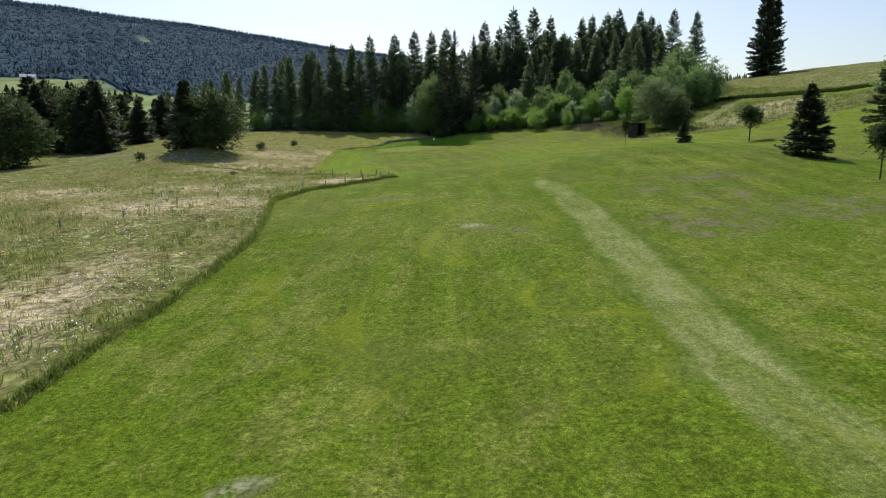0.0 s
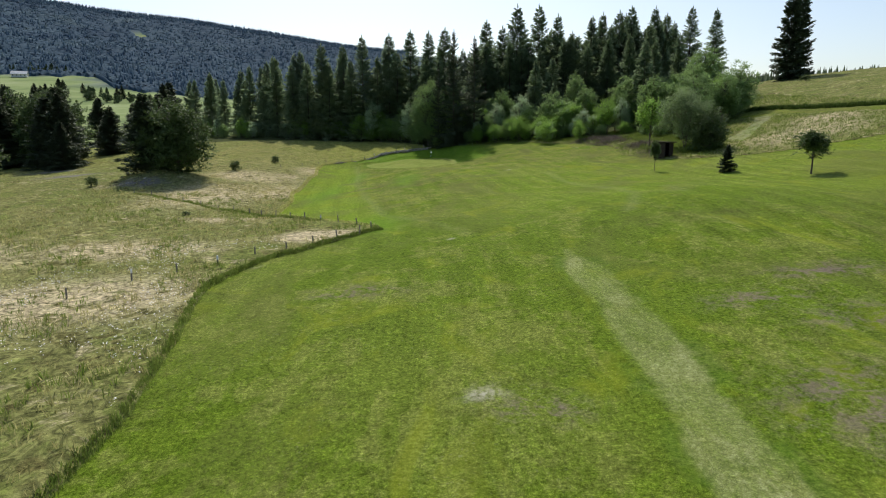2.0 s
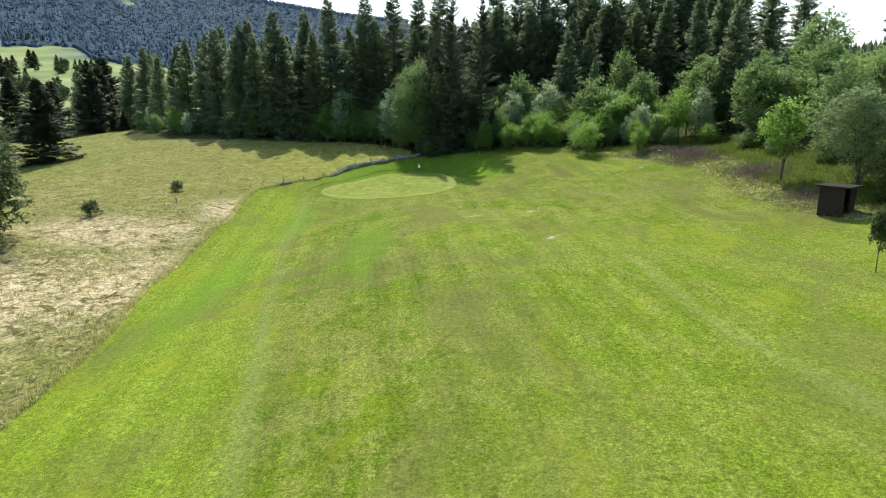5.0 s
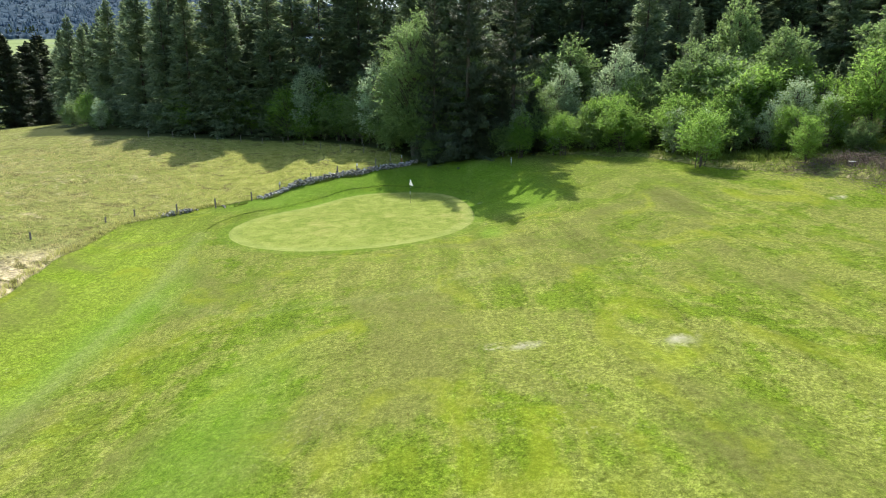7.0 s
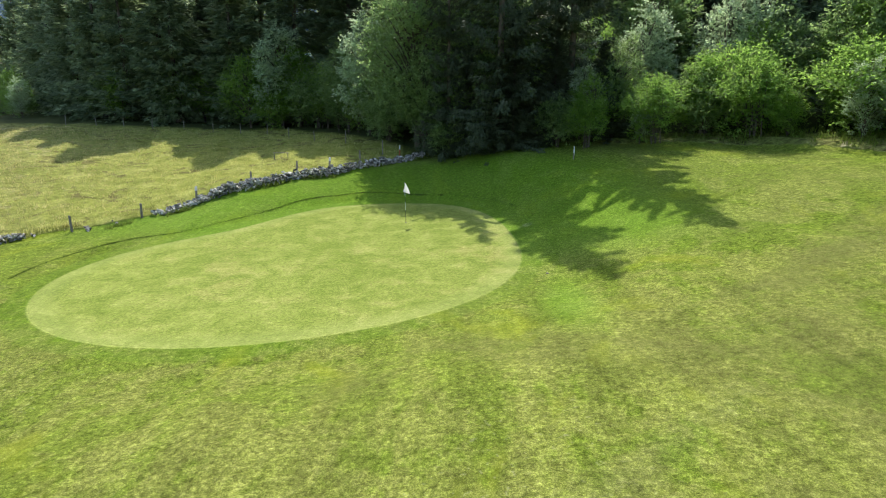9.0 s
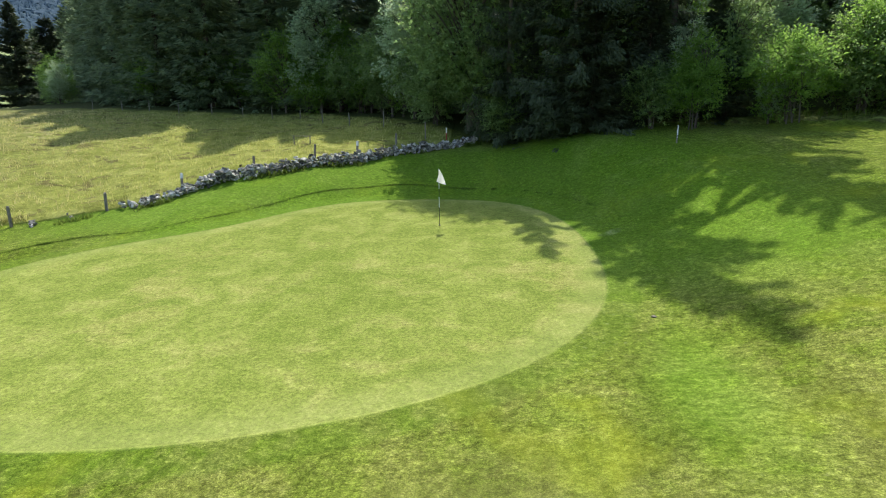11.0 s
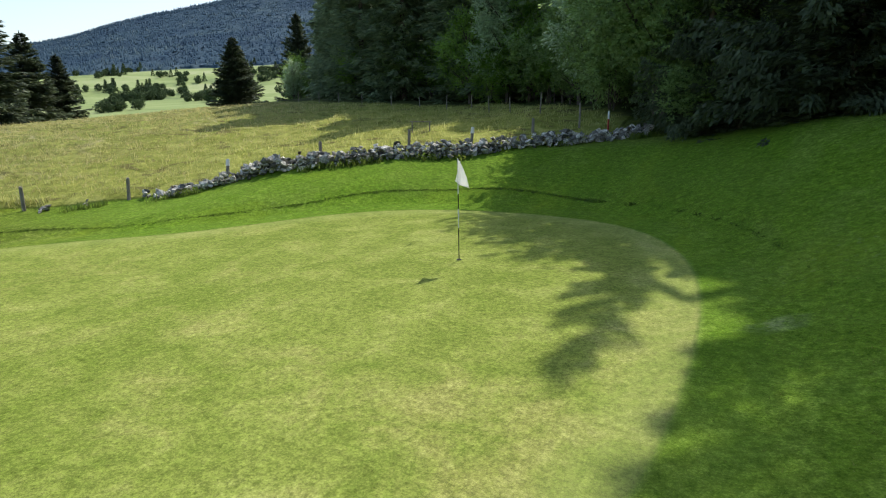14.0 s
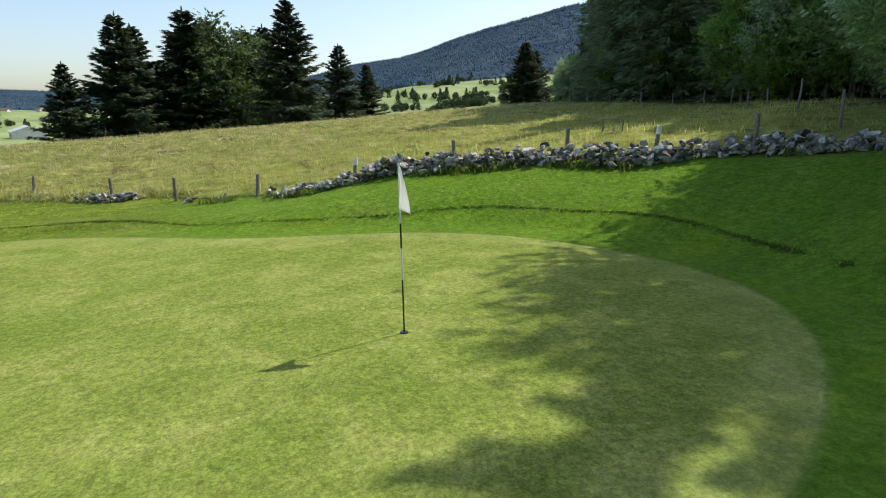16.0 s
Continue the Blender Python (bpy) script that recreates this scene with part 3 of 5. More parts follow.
def build_ground():
    xs, ys = axis(-46, 72, 0.5, 4600, 1.09), axis(4, 176, 0.5, 4700, 1.09)
    gx, gy = np.meshgrid(xs, ys)
    x, y = gx.ravel(), gy.ravel()
    z = land(x, y) + rough_height(x, y)
    nx, ny = len(xs), len(ys)
    i = (np.arange(ny - 1)[:, None] * nx + np.arange(nx - 1)[None]).ravel()
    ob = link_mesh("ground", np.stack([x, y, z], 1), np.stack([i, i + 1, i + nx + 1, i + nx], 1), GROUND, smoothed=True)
    d, a = np.hypot(x, y - 90), azimuth(x, y)
    wob = 1.6 * np.sin(x * 0.9) * np.sin(y * 0.7)

    def spots(*items):
        out = np.zeros(len(x))
        for cx, cy, rx, ry in items:
            out = np.maximum(out, np.exp(-(((x - cx) / rx) ** 2 + ((y - cy) / ry) ** 2) ** 1.5))
        return out

    edge = woods_edge(a)
    fields = {
        "sd_rough": np.maximum(np.maximum(inside(x, y, WEST), np.minimum(np.minimum(inside(x, y, EAST), -inside(x, y, STRIP_EAST)), -inside(x, y, TRACK))), -9),
        "sd_green": np.maximum(in_green(x, y), -9),
        "sd_strip": 1.1 - np.abs(x - np.interp(y, [0, 13, 17, 23, 30, 38, 48, 55], [7.5, 7.85, 8.2, 8.65, 8.9, 9.3, 9.1, 8.9])) - 1.1 * smooth(y, 46, 56) - 9 * smooth(-y, 20, 40) - 9.0 * smooth(y, 53, 58) + 0.12 * wob,
        "across": x - np.interp(y, [0, 50, 60, 66, 76, 96, 118, 132, 150], [0, 0, -0.4, -1.0, -3.0, -5.6, -8.0, -9.0, -10.0]),
        "sd_wood": np.maximum(inside(x, y, WOODED), -9),
        "clover": spots((15.3, 41.4, 2.6, 1.3), (14.6, 32.5, 3.4, 2.6), (14.2, 29.9, 1.9, 1.4), (18.4, 38.5, 2.6, 1.8), (20, 44, 3, 1.2), (-3.4, 47.4, 2.6, 1.4), (4.1, 33.5, 1.6, 1.0), (23, 33, 4, 3)),
        "bare": spots((2.3, 34.6, 0.6, 0.4), (-3.8, 10.9, 0.4, 0.25), (5.2, 153.3, 0.28, 0.14), (6.4, 151.1, 0.16, 0.12), (28.8, 136.6, 0.35, 0.3), (12.1, 117.8, 0.48, 0.3), (5.5, 118.4, 0.42, 0.2), (6.7, 118.6, 0.36, 0.2), (12.0, 106.5, 0.4, 0.25), (1.9, 60, 0.25, 0.2), (-11.2, 55.2, 0.4, 0.2)) + 0.3 * smooth(inside(x, y, TRACK), -0.3, 0.3),
        "straw": 0.7 * spots((-8.9, 65.0, 3.4, 2.4), (-8.9, 65.0, 3.0, 2.0)) + spots((-8.9, 65.0, 3.4, 2.4), (-21, 77.4, 4.5, 1.6), (-24.2, 121, 2.4, 2.6), (-20, 48, 9, 5), (-30, 98, 7, 12), (-22, 104, 4, 9), (-24, 62, 7, 4), (-21.5, 131, 3, 6), (-40, 60, 12, 6), (-16, 22, 3, 9), (-30, 118, 9, 5), (55, 105, 9, 6), (62, 112, 6, 5)),
        "scree": spots((-42.2, 106.0, 3.6, 1.7), (-66, 129.5, 5, 2.2), (-76, 142, 5, 2.5)),
        "fresh": smooth(y, 128, 150) * (1 - smooth(x, 0, 8)) * (0.25 + 0.75 * smooth(x + 0.4 * (y - 150), -34, -8)),
        "far": smooth(d, 190, 300),
        "lush": smooth(in_green(x, y), -10, -5) * smooth(y + 0.25 * x, 144, 150) * (1 - smooth(y, 166, 172)) + 0.9 * spots((6.9, 139.6, 0.9, 3.0), (-12.5, 126, 1.6, 9), (-4.5, 70, 3, 5), (-3.4, 112, 2.2, 10), (-14.5, 104, 2.0, 12)),
        "tired": smooth(y, 60, 110) * (1 - 0.95 * smooth(y, 138, 151)),
        "track": np.maximum.reduce([k * np.exp(-((to_line(x, y, way) / w) ** 2)) for way, w, k in MOWER_TRACKS]),
        "lane": smooth(np.interp(y, [60, 66, 76, 96, 118, 132, 144], [2.0, -1.0, -4.3, -8.3, -11.9, -13.2, -14.9]) - x, -1.6, 2.2) * smooth(y, 64, 74) * (1 - smooth(y, 138, 150)) * (x > -24) + 0.5 * smooth(y, 58, 74) * (1 - smooth(y, 102, 120)) * smooth(x, -2, 10),
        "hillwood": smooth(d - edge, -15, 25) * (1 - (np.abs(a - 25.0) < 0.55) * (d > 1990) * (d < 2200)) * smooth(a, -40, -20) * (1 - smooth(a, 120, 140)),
    }
    for name, values in fields.items():
        ob.data.attributes.new(name, "FLOAT", "POINT").data.foreach_set("value", np.asarray(values, np.float32))
    return tagged(ob, "mown golf fairway and putting green between dry hay meadows", "ground", kind="structure")


def height(x, y):
    return float(land(x, y))


build_ground()


# ---------------------------------------------------------------- makers of trees
def tube(points, radii, sides=6, cap=True):
    """A tapered tube along points, as quads."""
    points = np.asarray(points, float)
    ring = np.linspace(0, 2 * np.pi, sides, endpoint=False)
    verts, faces = [], []
    for i, p in enumerate(points):
        d = points[min(i + 1, len(points) - 1)] - points[max(i - 1, 0)]
        d = d / (np.linalg.norm(d) + 1e-9)
        a = np.cross(d, (0.31, 0.95, 0.02) if abs(d[2]) > 0.8 else (0, 0, 1.0))
        a /= np.linalg.norm(a) + 1e-9
        b = np.cross(d, a)
        verts.append(p + radii[i] * (np.cos(ring)[:, None] * a + np.sin(ring)[:, None] * b))
    for i in range(len(points) - 1):
        for k in range(sides):
            j = (k + 1) % sides
            faces.append((i * sides + k, i * sides + j, (i + 1) * sides + j, (i + 1) * sides + k))
    return np.concatenate(verts), faces


def joined(pieces):
    verts, faces, at = [], [], 0
    for v, f in pieces:
        verts.append(np.asarray(v, float))
        faces.append(np.asarray(f, int) + at)
        at += len(v)
    return np.concatenate(verts), np.concatenate(faces)


def thing(name, m, label, category, group="", kind=""):
    ob = new(name)
    ob.empty_display_size = 0.3
    ob.matrix_world = m
    return tagged(ob, label, category, group, kind)


def slivers(p, d, n, length, width):
    """Pointed flat slivers from p along d, lying in the plane whose normal is n."""
    s = np.cross(n, d)
    s /= np.linalg.norm(s, axis=1)[:, None] + 1e-9
    w = (width / 2)[:, None] * s
    tip = p + d * length[:, None]
    mid = p + d * (length * 0.35)[:, None]
    return np.stack([p, mid - w, tip, mid + w], 1).reshape(-1, 3)


def unit(v):
    return v / (np.linalg.norm(v, axis=1)[:, None] + 1e-9)


def spruce(name, seed, H, R, low, gap, twigs, size, m, label, group, shape=0.85, sparse=1.0, hang=0.5, leaf=None, jitter=0.25, spray=0.30):
    """A spruce: tapered trunk and whorls of drooping branches, each a flat spray of many small twigs."""
    rng = np.random.default_rng(seed)
    tree = thing(name, m, label, "tree", group)
    bend = rng.normal(0, 0.006 * H, 2)
    zz = np.linspace(-0.3, H, 9)
    pts = np.stack([bend[0] * (zz / H) ** 2, bend[1] * (zz / H) ** 2, zz], 1)
    v, f = tube(pts, 0.014 * H * (1 - zz.clip(0) / H) ** 0.9 + 0.012, 8)
    link_mesh("trunk", v, f, BARK, tree)
    zs, z = [], low
    while z < H * 0.985:
        zs.append(z)
        z += gap * (0.55 + 0.55 * (1 - z / H)) * rng.uniform(0.75, 1.25)
    n = rng.integers(5, 9, len(zs))
    z = np.repeat(zs, n)
    z = z + rng.normal(0, jitter * gap, len(z))
    frac = ((z - low) / (H - low)).clip(0, 1)
    N = len(z)
    az = rng.uniform(0, 2 * np.pi, N)
    lop = 1 + 0.08 * np.sin(az + rng.uniform(0, 6)) + 0.10 * np.sin(3 * az + z * 0.5)
    L = R * ((1 - frac) ** shape) * rng.uniform(0.60, 1.12, N) * lop * (0.80 + 0.20 * smooth(frac, 0, 0.15)) + 0.010 * H
    keep = rng.random(N) < sparse
    z, frac, az, L = z[keep], frac[keep], az[keep], L[keep]
    droop = 0.40 * (1 - frac) ** 0.7 + rng.normal(0, 0.08, len(z))
    k = np.repeat(np.arange(len(z)), np.maximum(5, (twigs * (0.55 + 0.9 * L / R)).astype(int)))
    M = len(k)
    s = rng.random(M) ** 0.75
    out = np.stack([np.cos(az), np.sin(az), 0 * az], 1)[k]
    side = np.stack([-np.sin(az), np.cos(az), 0 * az], 1)[k]
    up = np.array([0, 0, 1.0])
    sgn = rng.uniform(-1, 1, M)
    half = L[k] * spray * (1 - s) ** 0.6 + 0.05
    rise = L[k] * (-droop[k] * s + 0.22 * s**2 + 0.45 * frac[k] * s)
    p = np.stack([bend[0] * (z[k] / H) ** 2, bend[1] * (z[k] / H) ** 2, z[k]], 1) + out * (L[k] * s)[:, None] + side * (sgn * half * 0.7)[:, None]
    p = p + up * (rise - rng.random(M) * 0.10 * L[k] - np.abs(sgn) * half * 0.25)[:, None]
    d = unit(out * (0.7 + 0.5 * s)[:, None] + side * (sgn * 0.9)[:, None] - up * (hang * rng.uniform(0, 1.3, M) * (1 - 0.7 * frac[k]))[:, None] + rng.normal(0, 0.15, (M, 3)))
    nrm = unit(up + rng.normal(0, 0.45, (M, 3)))
    ln = size * rng.uniform(0.6, 1.3, M) * (0.46 + 0.54 * np.minimum(L[k] / (0.5 * R), 1))
    V = slivers(p, d, nrm, ln, ln * rng.uniform(0.22, 0.42, M))
    top = np.array([[bend[0], bend[1], H - 0.02 * H]] * 4)
    td = unit(np.array([[0.1, 0, 1], [-0.1, 0.1, 1], [0, -0.1, 1], [0.02, 0.02, 1.0]]))
    V = np.concatenate([V, slivers(top, td, np.array([[1.0, 0, 0], [0, 1, 0], [1, 1, 0], [1, -1, 0]]), np.full(4, 0.05 * H), np.full(4, 0.010 * H))])
    link_mesh("crown", V, np.arange(len(V)).reshape(-1, 4), leaf or SPRUCE, tree)
    return tree


def broadleaf(name, seed, H, rx, ry, clear, lobes, leaves, size, leaf, m, label, group="", stems=1, category="tree", spread=1.0, point=0.3):
    """A leafy tree or shrub: stems, limbs, and a crown of many flat sprays, each of a dozen small leaves."""
    rng = np.random.default_rng(seed)
    tree = thing(name, m, label, category, group)
    rz = (H - clear) / 2
    mid = np.array([0, 0, clear + rz])
    rad = np.array([rx, ry, rz])
    ld = unit(rng.normal(size=(lobes, 3)) + np.array([0, 0, 0.15]))
    amp = rng.uniform(0.45, 1.0, lobes)
    wide = rng.uniform(0.18, 0.34, lobes)

    def shell(d):
        k = np.max(amp * np.exp(-((1 - d @ ld.T) / (wide**2)) * 0.8), axis=1)
        return 0.46 + 0.62 * k

    def place(d, r):
        q = d * (r * shell(d))[:, None]
        q[:, :2] *= (1 - point * np.clip(q[:, 2:3] + 0.1, 0, 1) + 0.0)
        return mid + q * rad

    cen = place(ld, np.full(lobes, 0.78))
    wood = []
    for s in range(stems):
        lean = rng.normal(0, 0.03 * H, 2) * (1 if stems == 1 else 2.6)
        foot = np.array([*(rng.normal(0, 0.05 * H, 2) if stems > 1 else (0, 0)), -0.15])
        top = np.array([lean[0], lean[1], clear + 1.45 * rz])
        ts = np.linspace(0, 1, 6)
        pts = foot + (top - foot) * ts[:, None] + np.stack([0.02 * H * np.sin(ts * 5 + s), 0.02 * H * np.cos(ts * 4 + s), 0 * ts], 1) * ts[:, None]
        wood.append(tube(pts, (0.014 * H / stems**0.5) * (1 - 0.85 * ts) + 0.008, 7))
        for i in range(s, lobes, stems):
            t0 = np.clip((cen[i, 2] - 0.45 * rz) / top[2], 0.15, 0.92)
            a, b = foot + (top - foot) * t0, cen[i]
            c1 = a + (b - a) * 0.5 + np.array([0, 0, 0.08 * np.linalg.norm(b - a)])
            k = 0.006 * H / stems**0.5
            wood.append(tube([a, c1, b], [k, k * 0.6, k * 0.2], 5))
    link_mesh("trunk", *joined(wood), BARK, tree)
    per = 13
    n = leaves // per
    # heads of foliage with gaps between them, and a thin filling inside
    heads = int(lobes * 2.2)
    hd = unit(rng.normal(size=(heads, 3)) + np.array([0, 0, 0.10]))
    hc = place(hd, rng.uniform(0.62, 0.98, heads))
    hr = 0.5 * (rx + ry) * rng.uniform(0.16, 0.34, heads) * (1 - 0.35 * np.clip(hd[:, 2], 0, 1))
    pick = rng.choice(heads, n, p=hr**2 / (hr**2).sum())
    d = unit(rng.normal(size=(n, 3)) + 0.75 * hd[pick] + np.array([0, 0, 0.55]))
    c = hc[pick] + d * (hr[pick] * rng.uniform(0.70, 1.08, n))[:, None] * np.array([1, 1, 0.78])
    fill = rng.random(n) < 0.16
    fd = unit(rng.normal(size=(n, 3)))
    c = np.where(fill[:, None], place(fd, 0.2 + 0.6 * rng.random(n)), c)
    axis_of = unit(d * np.array([1, 1, 0.55]) * 0.8 + rng.normal(0, 0.38, (n, 3)) + np.array([0, 0, 0.28]))
    ls = (0.13 * (rx + ry) / 2 + 0.30) * spread * rng.uniform(0.6, 1.3, n) * np.where(rng.random(n) < 0.08, 1.7, 1.0)
    side = unit(np.cross(axis_of, np.array([0, 0, 1.0]) + rng.normal(0, 0.3, (n, 3))))
    k = np.repeat(np.arange(n), per)
    M = len(k)
    s, u = rng.random(M), rng.uniform(-1, 1, M)
    p = c[k] + axis_of[k] * (ls[k] * s)[:, None] + side[k] * (u * ls[k] * 0.42 * (1.05 - 0.75 * s))[:, None] + rng.normal(0, 0.05, (M, 3)) * ls[k][:, None]
    p[:, 2] = np.maximum(p[:, 2], 0.08 + 0.3 * rng.random(M))
    ld2 = unit(axis_of[k] * 0.7 + side[k] * (u * 0.8)[:, None] + rng.normal(0, 0.3, (M, 3)) - np.array([0, 0, 0.25]))
    nrm = unit(np.array([0, 0, 0.8]) + d[k] * 0.25 + rng.normal(0, 0.42, (M, 3)))
    ln = size * 2.0 * rng.uniform(0.6, 1.3, M)
    V = slivers(p - ld2 * (ln * 0.4)[:, None], ld2, nrm, ln, ln * rng.uniform(0.42, 0.62, M))
    link_mesh("crown", V, np.arange(len(V)).reshape(-1, 4), leaf, tree)
    return tree


def stand(x, y, turn=0.0, size=1.0, wide=1.0, sink=0.0):
    """A pose on the ground, with a size."""
    return pose(x, y, height(x, y) - sink, 0, 0, turn) @ Matrix.Diagonal((size * wide, size * wide, size, 1))


RNG = np.random.default_rng(11)
PROTO = {}


def plant(kind, x, y, tall, wide=1.0):
    """Plants a tree of a kind, as tall as asked: the first is built, the others are copies of it."""
    base = PROTO_HEIGHT[kind]
    m = stand(x, y, float(RNG.uniform(0, 360)), tall / base, wide)
    if kind in PROTO:
        was = PROTO[kind].scale
        return copy_thing(PROTO[kind], m @ Matrix.Diagonal((1 / was.x, 1 / was.y, 1 / was.z, 1)))
    PROTO[kind] = MAKE[kind](m)
    return PROTO[kind]


PROTO_HEIGHT = {"spruce_a": 28, "spruce_b": 26, "spruce_c": 24, "spruce_d": 12, "spruce_e": 11, "spruce_near": 25, "beech_a": 16, "beech_b": 12, "beech_near": 19,
                "ash_a": 8, "ash_b": 6, "ash_c": 8, "field_c": 11, "willow_a": 10, "shrub_a": 5, "shrub_b": 4.5, "field_a": 11, "field_b": 10, "sapling": 4.5, "bush": 2.2, "cone": 4.5}
FOREST = "trees of the wood"
MAKE = {
    "spruce_a": lambda m: spruce("spruce_tree", 1, 28, 5.5, 0.8, 0.50, 56, 0.70, m, "tall dark green spruce standing in the wood", FOREST, shape=0.80),
    "spruce_b": lambda m: spruce("spruce_tree", 2, 26, 4.9, 1.0, 0.52, 54, 0.70, m, "tall dark green spruce standing in the wood", FOREST, shape=0.74),
    "spruce_c": lambda m: spruce("spruce_tree", 3, 24, 5.4, 0.5, 0.50, 54, 0.70, m, "tall dark green spruce standing in the wood", FOREST, shape=0.86, sparse=0.95, hang=0.7),
    "spruce_near": lambda m: spruce("spruce_tree", 7, 25, 6.2, 0.4, 0.90, 300, 0.34, m, "dark spruce with long drooping branches reaching down to the grass", FOREST, shape=0.86, hang=0.9, jitter=0.10, spray=0.20, sparse=1.0, leaf=DARKSPRUCE),
    "spruce_d": lambda m: spruce("spruce_tree", 4, 12, 3.6, 0.3, 0.31, 120, 0.42, m, "dark green spruce standing free in the hay meadow", "spruces in the meadow", leaf=DARKSPRUCE),
    "spruce_e": lambda m: spruce("spruce_tree", 5, 11, 2.9, 0.3, 0.31, 110, 0.38, m, "slim dark green spruce standing free in the hay meadow", "spruces in the meadow", shape=0.75, leaf=DARKSPRUCE),
    "cone": lambda m: spruce("young_spruce", 6, 4.5, 1.75, 0.1, 0.14, 95, 0.27, m, "young bushy spruce on the mown grass", "young spruces", shape=1.0, hang=0.1, leaf=DARKSPRUCE),
    "beech_a": lambda m: broadleaf("beech_tree", 21, 16, 4.2, 4.5, 0.8, 60, 18000, 0.19, BEECH, m, "leafy mid-green beech in the wood", FOREST),
    "beech_b": lambda m: broadleaf("beech_tree", 22, 12, 3.9, 3.5, 0.2, 50, 20000, 0.135, BEECH, m, "leafy deciduous tree at the wood's edge", FOREST),
    "beech_near": lambda m: broadleaf("beech_tree", 23, 19, 5.0, 4.8, 0.6, 90, 42000, 0.12, BEECH, m, "large leafy beech overhanging the stone wall", FOREST, point=0.45),
    "ash_a": lambda m: broadleaf("ash_tree", 24, 8, 2.4, 2.2, 0.2, 34, 10500, 0.088, ASH, m, "bright green young ash at the wood's edge", FOREST, point=0.5, spread=1.3),
    "ash_b": lambda m: broadleaf("ash_tree", 25, 6, 1.6, 1.5, 0.9, 26, 4800, 0.085, ASH, m, "slender bright green sapling at the wood's edge", FOREST, spread=1.3),
    "ash_c": lambda m: broadleaf("ash_tree", 35, 8, 2.2, 2.0, 2.4, 26, 5200, 0.12, ASH, m, "slender bright ash with a bare stem beside the hut", FOREST, spread=1.3, point=0.4),
    "field_c": lambda m: broadleaf("field_tree", 36, 11, 4.6, 4.3, 1.2, 60, 21000, 0.13, PALELEAF, m, "open pale green round-headed tree behind the hut", "field trees", 3, point=0.2),
    "willow_a": lambda m: broadleaf("willow_tree", 26, 10, 2.6, 2.3, 0.2, 44, 13500, 0.098, WILLOW, m, "pale silvery willow at the wood's edge", FOREST, point=0.4),
    "shrub_a": lambda m: broadleaf("shrub", 27, 5, 2.3, 2.1, 0.1, 30, 9800, 0.08, ASH, m, "bright green bushy shrub at the edge of the grass", "shrubs", 5, "shrub", 1.25, 0.45),
    "shrub_b": lambda m: broadleaf("shrub", 28, 4.5, 2.0, 2.0, 0.1, 28, 8600, 0.085, BEECH, m, "dark green bushy shrub at the edge of the wood", "shrubs", 5, "shrub", 1.2, 0.4),
    "field_a": lambda m: broadleaf("field_tree", 29, 11, 4.7, 4.4, -1.3, 70, 24000, 0.17, MAPLE, m, "broad dull green field tree in the hay meadow", "field trees"),
    "field_b": lambda m: broadleaf("field_tree", 30, 10, 4.6, 4.4, -0.9, 60, 22000, 0.15, BEECH, m, "dense round field tree by the meadow", "field trees", point=0.15),
    "sapling": lambda m: broadleaf("young_tree", 31, 4.5, 1.25, 1.2, 1.3, 26, 8000, 0.08, MAPLE, m, "young round-headed tree with a bare stem on the mown grass", "young trees", spread=0.8, point=0.2),
    "bush": lambda m: broadleaf("bush", 32, 2.2, 1.05, 1.05, -0.35, 18, 2600, 0.075, MAPLE, m, "low round green bush in the dry meadow", "meadow bushes", 4, "bush", 0.8, 0.2),
}

# the wood: the tall ones that make its skyline
for k, (x, y, tall) in enumerate([(-36, 195, 23.5), (-29, 188, 25), (-24, 196, 25), (-18, 188, 27.2), (-11, 191, 27.6), (-5, 187, 28), (0, 184, 27.4), (4, 177, 27.3),
                                  (15.5, 190, 29.6), (20.3, 193, 28.4), (24, 190, 33.2), (30.5, 191, 33), (35, 190, 29.8), (39.5, 192, 25), (44, 190, 27.8), (48, 193, 28.3),
                                  (52, 190, 27.7), (56.5, 193, 28.2), (61.5, 190, 26.4), (66, 193, 24), (71, 189, 24), (79, 191, 22.2), (-43.5, 196, 22), (-47, 201, 21), (-50, 206, 20), (-58.5, 214, 20), (-54.5, 208, 20.5), (-66.5, 221, 18), (46, 150, 18)]):
    plant(("spruce_a", "spruce_b", "spruce_c")[k % 3], x, y, tall)
for k in range(40):
    x = 10 + 74 * k / 45 + float(RNG.normal(0, 1.2))
    plant(("spruce_a", "spruce_b", "spruce_c")[k % 3], x, float(RNG.uniform(194, 216)), float(RNG.uniform(22, 28)) * (1 if x < 62 else 0.85))
for k in range(20):
    x = 13 + 50 * k / 19 + float(RNG.normal(0, 1.0))
    plant(("spruce_a", "spruce_c", "spruce_b")[k % 3], x, float(RNG.uniform(178, 189)), float(RNG.uniform(18, 24.5)) * (1 if x < 50 else 0.9), 1.1)
# filling behind and between
planted = []
while len(planted) < 90:
    x, y = float(RNG.uniform(-70, 62)), float(RNG.uniform(150, 235))
    deep = float(inside(np.array(x), np.array(y), WOODED))
    if deep < 4.5 or (x < -38 and y < 208) or any((x - a) ** 2 + (y - b) ** 2 < 20 for a, b in planted):
        continue
    planted.append((x, y))
    right = x > 9 and y < 186
    if RNG.random() < (0.55 if right else 0.22):
        plant(("beech_a", "willow_a", "beech_a", "spruce_b")[int(RNG.integers(4))], x, y, min(float(RNG.uniform(9, 16)), y - 152 if right else 16), float(RNG.uniform(0.6, 0.9)))
    else:
        plant(("spruce_a", "spruce_b", "spruce_c")[int(RNG.integers(3))], x, y, min(float(RNG.uniform(17, 22 if x > 40 else 24)), max(y - 152, 7) if right else 24))
